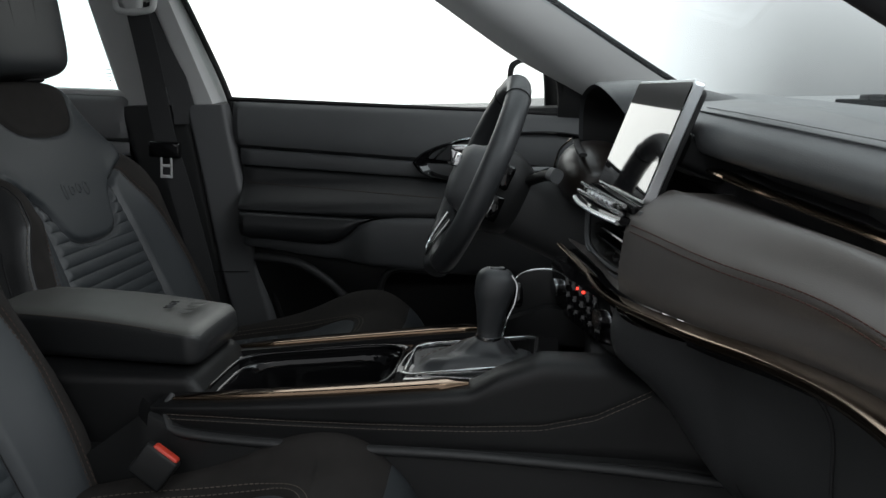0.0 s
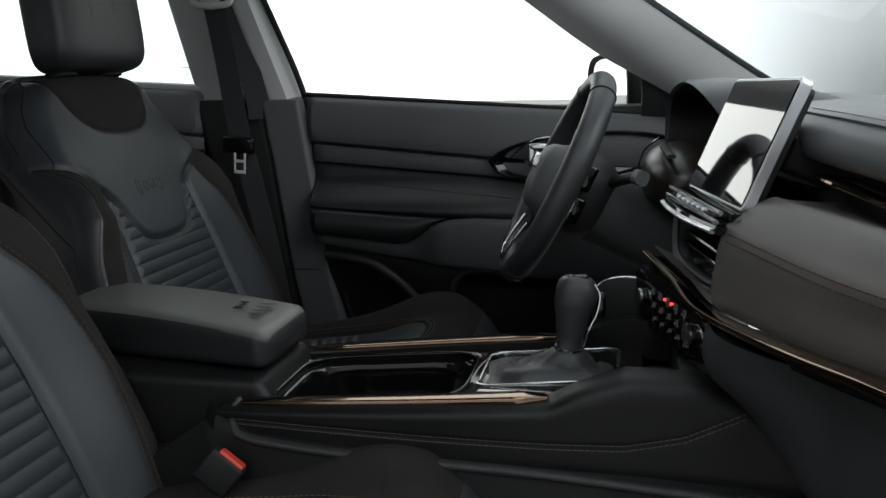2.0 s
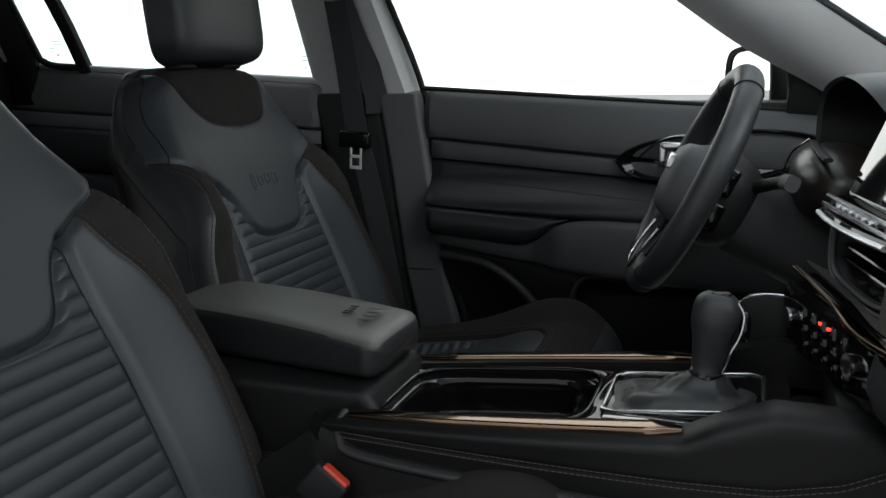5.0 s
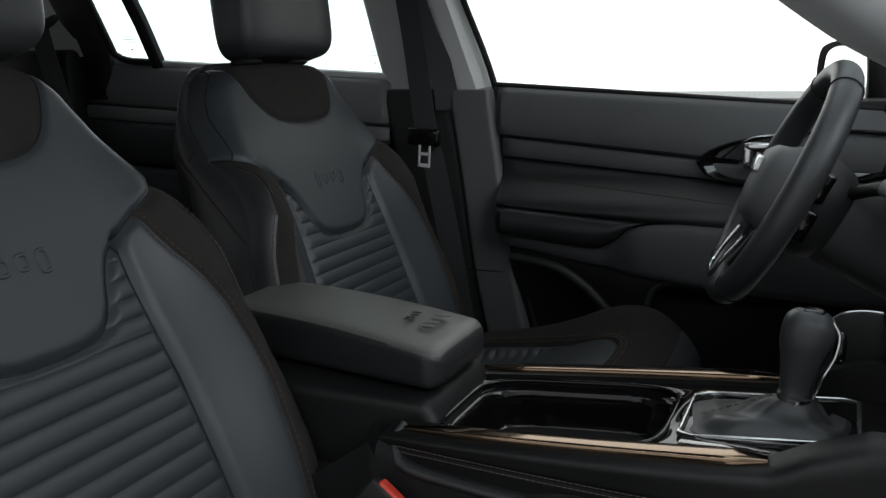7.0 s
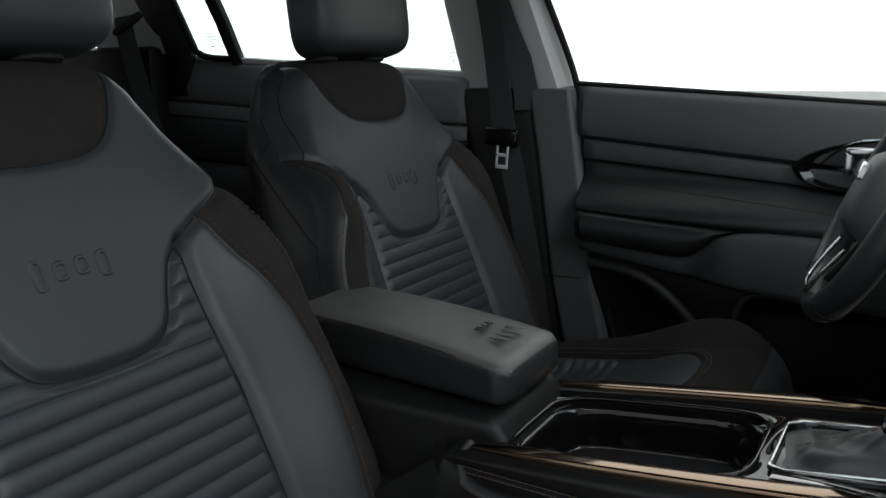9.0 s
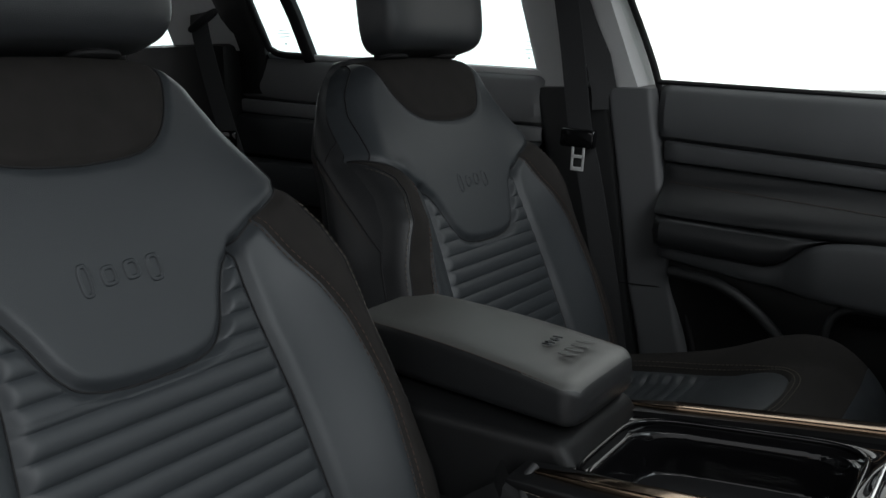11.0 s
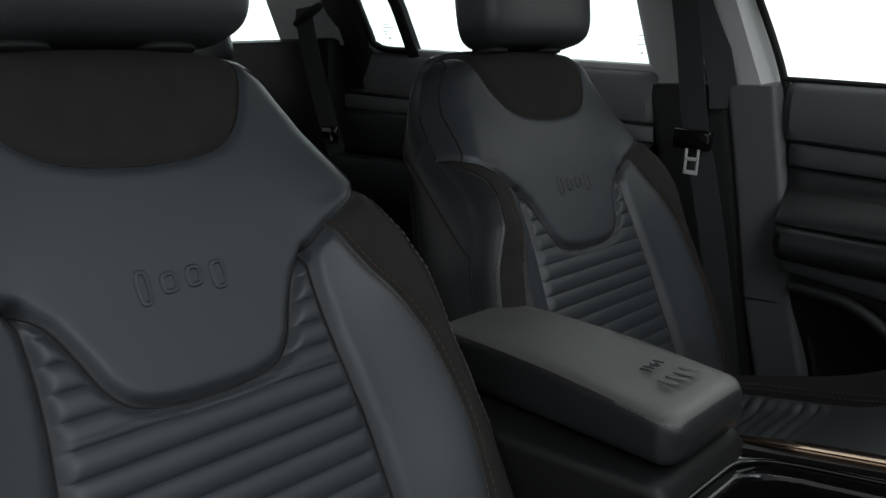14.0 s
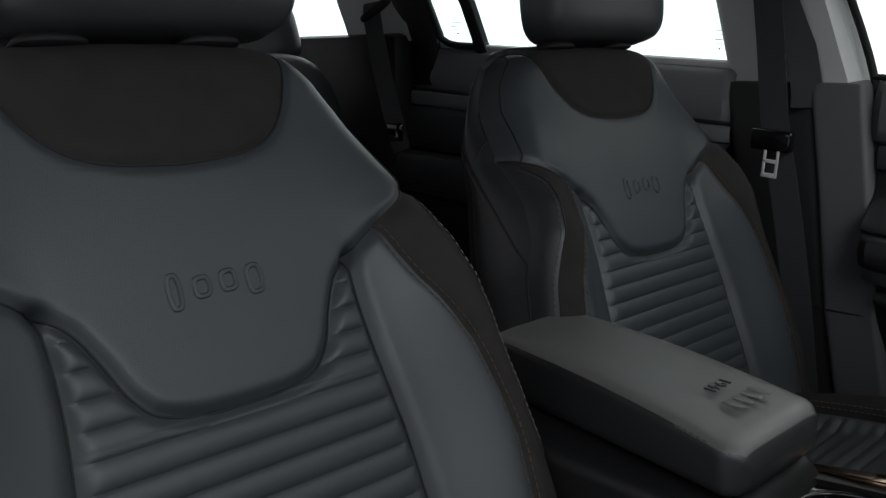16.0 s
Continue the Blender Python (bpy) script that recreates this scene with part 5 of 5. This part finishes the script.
def cluster():
    t = thing("instrument_hood", "black hooded instrument binnacle", "instrument panel")
    rows = []
    for x, k, z in ((0.232, 0.97, 0), (0.225, 1.0, 0), (0.235, 1.02, 0.001), (0.29, 1.02, 0.003), (0.36, 1.0, 0.0), (0.46, 0.96, -0.02)):
        q = spline([(0.505, 0.735), (0.50, 0.80), (0.46, 0.832), (0.36, 0.848), (0.26, 0.838), (0.215, 0.805), (0.205, 0.735)], 40)
        rows.append([(x + 0.012 + (0.13 * (0.505 - a) + 0.6 * (0.84 - b) * max(0, 0.40 - a) / 0.195) * (0.46 - x) / 0.23, 0.355 + (a - 0.355) * k, 0.735 + (b - 0.735) * k + z) for a, b in q])
    part("hood", grid(rows, flip=True), LEATHER_DARK, t)
    rows = []
    for x, k in ((0.232, 0.97), (0.26, 0.93), (0.33, 0.85)):
        q = spline([(0.505, 0.735), (0.50, 0.80), (0.46, 0.832), (0.36, 0.848), (0.26, 0.838), (0.215, 0.805), (0.205, 0.735)], 40)
        rows.append([(x + 0.012 + (0.13 * (0.505 - a) + 0.6 * (0.84 - b) * max(0, 0.40 - a) / 0.195) * (0.46 - x) / 0.23, 0.355 + (a - 0.355) * k, 0.735 + (b - 0.735) * k) for a, b in q])
    part("hood_lining", grid(rows), BLACK_PAD, t)
    part("display", box(0.325, 0.335, 0.22, 0.49, 0.72, 0.83, 0.003), SCREEN, t)
    part("lip", sweep(spline([(0.236, 0.22, 0.750), (0.232, 0.28, 0.753), (0.232, 0.44, 0.753), (0.236, 0.50, 0.750)], 30), ring(0.006, 0.003, 10, 3)), PLASTIC, t)


cluster()


def screen():
    t = thing("touch_screen", "tablet touch screen in a silver frame reflecting the wheel", "screen")
    tr, tl = Vector((0.346, -0.080, 0.857)), Vector((0.309, 0.162, 0.852))
    br, bl = Vector((0.290, -0.088, 0.722)), Vector((0.257, 0.160, 0.722))
    ux = (tl - tr).normalized()
    uz = ((tr - br).normalized() - ux * (tr - br).normalized().dot(ux)).normalized()
    un = ux.cross(uz)
    if un.x > 0:
        un = -un
    w, h = ((tl - tr).length + (bl - br).length) / 2, (tr - br).length
    c = (tr + tl + br + bl) / 4
    m = Matrix((ux, uz, un)).transposed().to_4x4()
    m.translation = c

    def slab(hw, hh, z0, z1, r=0.008, e=0.0014):
        """A rounded plate with eased edges."""
        def outline(k):
            out = []
            for cx, cy, a0 in ((1, 1, 0), (-1, 1, 90), (-1, -1, 180), (1, -1, 270)):
                for a in np.linspace(a0, a0 + 90, 7):
                    out.append((cx * (hw - r) + (r - k) * math.cos(radians(a)), cy * (hh - r) + (r - k) * math.sin(radians(a))))
            return out
        rows = [[(x, y, z) for x, y in outline(k)] for k, z in ((e, z0), (0, z0 + e), (0, z1 - e), (e, z1))]
        bm = grid(rows, close_v=True)
        bm.verts.ensure_lookup_table()
        n = len(rows[0])
        bm.faces.new([bm.verts[j] for j in range(n)])
        bm.faces.new([bm.verts[3 * n + j] for j in range(n)])
        bmesh.ops.recalc_face_normals(bm, faces=bm.faces[:])
        bm.transform(m)
        return bm
    part("frame", slab(w / 2, h / 2, -0.012, 0.0), ALU, t, "silver metal screen frame")
    part("glass", slab(w / 2 - 0.0035, h / 2 - 0.0028, -0.006, 0.0012, 0.0065), SCREEN, t, "glossy dark screen glass")
    part("rear_case", slab(w / 2 - 0.007, h / 2 - 0.007, -0.020, -0.0118, 0.008), PLASTIC, t)
    bm = slab(w / 2 - 0.03, 0.02, -0.12, -0.03, 0.01)
    part("mount", bm, PLASTIC, t)
    return t


screen()


def vents():
    t = thing("centre_vents", "chrome and gloss black centre air vents", "air vent")
    # U-shaped housing below the screen
    q = spline([(0.128, 0.715), (0.125, 0.675), (0.105, 0.645), (0.06, 0.636), (-0.03, 0.636), (-0.07, 0.645), (-0.085, 0.675), (-0.088, 0.715)], 50)
    xo = lambda y: 0.264 - 0.19 * (y - 0.02)
    rows = []
    for dx, k in ((0.0, 1.04), (-0.008, 1.0), (-0.006, 0.93), (0.02, 0.86), (0.03, 0.6)):
        rows.append([(xo(0.02 + (a - 0.02) * k) + dx + 0.15 * (b - 0.64), 0.02 + (a - 0.02) * k, 0.70 + (b - 0.70) * k) for a, b in q])
    part("housing", grid(rows, flip=False), PLASTIC, t)
    part("back_plate", grid([[(xo(y) + 0.03 + 0.15 * (z - 0.64), y, z) for y in np.linspace(0.12, -0.08, 10)] for z in (0.64, 0.73)]), GLOSS, t)
    for i, z in enumerate((0.655, 0.668, 0.681)):
        part("vane", sweep([(xo(y) + 0.008 + 0.15 * (z - 0.64), y, z) for y in np.linspace(0.112, -0.07, 12)], ring(0.010, 0.0022, 10, 3)), GLOSS, t)
    line = [(xo(y) - 0.010 - 0.012 * math.cos((y - 0.02) / 0.115 * 1.4), y, 0.704) for y in np.linspace(0.118, -0.092, 24)]
    part("vent_blade", sweep(line, [(-0.009, -0.003), (-0.009, 0.002), (0.006, 0.005), (0.009, 0.0), (0.004, -0.005)]), GLOSS, t, "gloss black vent blade")
    part("chrome_line", sweep(np.array(line) + np.array((-0.009, 0, -0.001)), ring(0.0036, 0.0030, n=10)), ALU, t, "bright chrome vent edge")
    for y in np.linspace(0.11, -0.06, 9):
        part("switch", box(xo(y) - 0.014, xo(y) + 0.004, y - 0.0085, y + 0.0085, 0.7125, 0.7170, 0.0015), ALU if -0.03 < y < 0.09 else GLOSS, t)
    part("chrome_line", sweep([(xo(y) - 0.012, y, 0.7205) for y in np.linspace(0.128, -0.085, 16)], ring(0.0026, n=8)), CHROME, t)
    part("chrome_line", sweep([(xo(y) - 0.017, y, 0.7115) for y in np.linspace(0.124, -0.088, 16)], ring(0.0028, n=8)), CHROME, t)
    part("switch_panel", sweep([(xo(y) + 0.012, y, 0.716) for y in np.linspace(0.128, -0.088, 16)], ring(0.018, 0.005, 12, 4)), GLOSS, t)
    for y in (0.02, -0.02, -0.05):
        part("vent_tab", box(xo(y) - 0.008, xo(y) + 0.004, y - 0.010, y + 0.010, 0.645, 0.650, 0.0015), PLASTIC, t)
    for k in (0.99, 1.10):
        part("rim_line", sweep([(xo(0.02 + (a - 0.02) * k) - 0.009 + 0.15 * (b - 0.64), 0.02 + (a - 0.02) * k, 0.70 + (b - 0.70) * k) for a, b in q], ring(0.0022, n=8), up=(1, 0, 0)), PLASTIC_SOFT, t)
    # leather surround
    part("surround", grid(loft(0.135, -0.10, [lambda y: (xo(y) + 0.05, 0 * y + 0.73), lambda y: (xo(y) + 0.034, 0 * y + 0.68), lambda y: (xo(y) + 0.004, 0 * y + 0.634), shift(STRIP, 0.004, 0.004)], k=16), flip=True), DASH_LEATHER, t, "dark leather surround below the vents")


vents()


def climate():
    t = thing("climate_panel", "gloss black climate control panel with red lights", "control panel")
    xo = lambda y: 0.230 - 0.31 * y
    rows = [[(xo(y) + dx, y, z) for y in np.linspace(0.115, -0.098, 30)] for dx, z in ((0.03, 0.624), (0.002, 0.622), (-0.004, 0.612), (0.0, 0.57), (0.004, 0.548), (0.012, 0.542), (0.05, 0.54))]
    part("panel", grid(rows), GLOSS, t)
    for y in (0.088, -0.070):
        a = Vector((xo(y) - 0.003, y, 0.586))
        n = Vector((-1, -0.31, 0)).normalized()
        part("dial", sweep([a + n * -0.01, a + n * 0.007], ring(0.0115, n=28), up=(0, 0, 1)), GLOSS, t)
        part("dial_ring", sweep([a + n * 0.004, a + n * 0.0075], ring(0.0121, n=28), up=(0, 0, 1)), CHROME, t)
    for y in np.linspace(0.058, -0.042, 5):
        for z in (0.600, 0.582, 0.564):
            f = xo(y) - 0.004 * (z - 0.562) / 0.05
            part("button", box(f - 0.0005, f + 0.006, y - 0.0118, y + 0.0118, z - 0.0082, z + 0.0082, 0.0008), GLOSS, t)
            part("print_bar", box(f - 0.0008, f - 0.0003, y - 0.0035, y + 0.0035, z - 0.0009, z + 0.0009, 0), INK_DIM, t)
    for y in (0.004, -0.016):
        part("indicator", box(xo(y) - 0.0075, xo(y) - 0.004, y - 0.003, y + 0.003, 0.6035, 0.6055, 0.0), LED_RED, t, "lit red indicator")
    part("lower_box", box(0.235, 0.36, -0.095, 0.11, 0.47, 0.545, 0.01), PLASTIC, t)


climate()


# ---------- steering wheel ----------
def steering():
    t = thing("steering_wheel", "black leather flat-spoked steering wheel", "steering wheel")
    m = pose(0.066, 0.362, 0.703, 0, 26, 9)      # wheel axis along local x, rim in local yz
    R = 0.162
    path = []
    for i in range(96):
        a = 2 * math.pi * i / 96
        r = R * (1 - 0.03 * max(0, -math.sin(a)) ** 6)
        path.append((0, r * math.cos(a), r * math.sin(a)))
    bm = sweep(path, ring(0.0175, 0.0195, 20), up=(1, 0, 0), closed=True)
    bm.transform(m)
    part("rim", bm, LEATHER_DARK, t, "leather wrapped rim")
    for a in (60, 120, 236, 304):
        a = radians(a)
        q = [(math.cos(b) * 0.0183, R + math.sin(b) * 0.0180) for b in np.linspace(0, 2 * math.pi, 24, endpoint=False)]
        bm = sweep([(x * 1.08, r * math.cos(a), r * math.sin(a)) for x, r in q], ring(0.0012, n=6), up=(0, -math.sin(a), math.cos(a)), closed=True)
        bm.transform(m)
        part("rim_seam", bm, RUBBER, t)
    # hub and spokes
    rows = []
    for x, k in ((0.012, 1.10), (0.008, 1.15), (-0.008, 1.0), (-0.024, 0.92), (-0.033, 0.76), (-0.037, 0.4), (-0.038, 0.02)):
        rows.append([(x, a * k, b * k - 0.004) for a, b in ring(0.062, 0.056, 40, 2.8)])
    bm = grid(rows, close_v=True)
    bmesh.ops.recalc_face_normals(bm, faces=bm.faces[:])
    bm.transform(m)
    part("hub", bm, PLASTIC_SOFT, t, "airbag hub cover")
    rows = []
    for x, k in ((0.085, 0.02), (0.085, 0.75), (0.075, 0.92), (0.05, 1.06), (0.016, 1.06), (0.010, 0.98)):
        rows.append([(x, a * k, b * k - 0.005) for a, b in ring(0.075, 0.066, 40, 2.8)])
    bm = grid(rows, close_v=True)
    bmesh.ops.recalc_face_normals(bm, faces=bm.faces[:])
    bm.transform(m)
    part("rear_cover", bm, PLASTIC_DIM, t, "black rear hub cover")
    for x0, z0, z1, mt in ((0.022, 0.006, 0.046, GLOSS), (0.026, -0.046, -0.004, GLOSS)):
        for sy in (1, -1):
            bm = box(x0, x0 + 0.022, sy * 0.081 - 0.006, sy * 0.081 + 0.006, z0, z1, 0.004, 3)
            bm.transform(m)
            part("rear_switch", bm, mt, t, "gloss black rear switch")
            bm = box(x0 + 0.004, x0 + 0.007, sy * 0.088 - 0.001, sy * 0.088 + 0.001, z0 + 0.006, z1 - 0.010, 0.0008)
            bm.transform(m)
            part("switch_edge", bm, CHROME, t)
    for sy in (1, -1):
        bm = sweep([(0.02, sy * 0.06, -0.002), (0.014, sy * 0.11, 0.0), (0.004, sy * 0.168, 0.004)], ring(0.010, 0.026, 16, 4), up=(0, 0, 1))
        bm.transform(m)
        part("spoke", bm, PLASTIC, t)
        bm = box(-0.002, 0.012, sy * 0.100 - 0.022, sy * 0.100 + 0.022, -0.024, 0.024, 0.005, 3)
        bm.transform(m)
        part("switch_pod", bm, GLOSS, t, "gloss black switch pod")
        for dz in (0.012, -0.010):
            bm = box(-0.007, 0.004, sy * 0.100 - 0.012, sy * 0.100 + 0.012, dz - 0.007, dz + 0.007, 0.003, 2)
            bm.transform(m)
            part("switch", bm, CHROME if dz > 0 else PLASTIC, t)
    bm = sweep([(0.02, -0.03, -0.055), (0.012, -0.045, -0.11), (0.004, -0.062, -0.160)], ring(0.009, 0.010, 14, 4), up=(1, 0, 0))
    bm.transform(m)
    part("lower_spoke", bm, PLASTIC, t)
    bm = sweep([(0.02, 0.03, -0.055), (0.012, 0.045, -0.11), (0.004, 0.062, -0.160)], ring(0.009, 0.010, 14, 4), up=(1, 0, 0))
    bm.transform(m)
    part("lower_spoke", bm, PLASTIC, t)
    bm = sweep(spline([(-0.012, -0.040, -0.075), (-0.020, -0.034, -0.115), (-0.022, -0.022, -0.142), (-0.022, 0.022, -0.142), (-0.020, 0.034, -0.115), (-0.012, 0.040, -0.075)], 30), ring(0.005, 0.003, 10, 3), up=(1, 0, 0))
    bm.transform(m)
    part("silver_insert", bm, CHROME, t, "silver lower spoke insert")
    bm = box(-0.044, -0.030, -0.024, 0.024, 0.004, 0.026, 0.003)
    bm.transform(m)
    part("emblem_plate", bm, CHROME, t, "plain chrome emblem plate")
    c = thing("steering_column", "black steering column shroud with stalks", "steering column")
    rows = []
    for x, k in ((0.035, 0.9), (0.05, 1.0), (0.12, 1.05), (0.24, 1.1), (0.30, 1.1)):
        rows.append([(x, a * k, b * k - 0.01) for a, b in ring(0.062, 0.056, 36, 3)])
    bm = grid(rows, close_v=True)
    bmesh.ops.recalc_face_normals(bm, faces=bm.faces[:])
    bm.transform(m)
    part("shroud", bm, PLASTIC_DIM, c, "matt charcoal column shroud")
    bm = sweep([(0.07, -0.05, 0.03), (0.083, -0.10, 0.052), (0.090, -0.122, 0.060)], ring(0.008, 0.007, 14, 3), up=(1, 0, 0))
    bm.transform(m)
    part("stalk", bm, PLASTIC, c)
    bm = sweep([(0.090, -0.122, 0.060), (0.094, -0.140, 0.062)], ring(0.0105, 0.010, 18, 3), up=(1, 0, 0))
    bm.transform(m)
    part("stalk_knob", bm, PLASTIC_SOFT, c, "ribbed grey stalk knob")
    bm = sweep([(0.06, 0.05, 0.03), (0.066, 0.12, 0.04), (0.068, 0.16, 0.045)], ring(0.010, 0.007, 14, 3), up=(1, 0, 0))
    bm.transform(m)
    part("stalk", bm, PLASTIC, c)


steering()


# ---------- small details ----------
def wiper():
    t = thing("windscreen_wiper", "black wiper arm resting on the windscreen", "wiper")
    part("blade", sweep([(0.61, 0.31, 0.813), (0.80, 0.05, 0.816), (0.95, -0.25, 0.82)], ring(0.008, 0.007, 10, 4)), RUBBER, t)
    part("arm_end", box(0.635, 0.665, 0.26, 0.30, 0.806, 0.826, 0.004), RUBBER, t)
    part("foot", box(0.64, 0.66, 0.27, 0.29, 0.76, 0.81, 0.003), RUBBER, t)


wiper()


def glass_print(win, x, y, z, slope, w, lines):
    """Small unreadable print on a pane, as bars."""
    for i, (a, b, h) in enumerate(lines):
        part("print_bar", box(x + a * w - w / 2, x + b * w - w / 2, y - 0.0012, y - 0.0006, z - i * 0.0075 - h * 0.6, z - i * 0.0075, 0), INK, win)


glass_print(bpy.data.objects["window_2"], -0.752, 0.768, 0.905, 0, 0.026, [(0.1, 0.9, 0.002), (0.0, 1.0, 0.002), (0.05, 0.95, 0.0025), (0.0, 0.6, 0.0015), (0.35, 0.5, 0.005)])
glass_print(bpy.data.objects["window_3"], -1.395, 0.757, 0.945, 0, 0.040, [(0.1, 0.9, 0.002), (0.0, 1.0, 0.002), (0.05, 0.95, 0.0025), (0.0, 0.6, 0.0015), (0.55, 0.75, 0.005)])
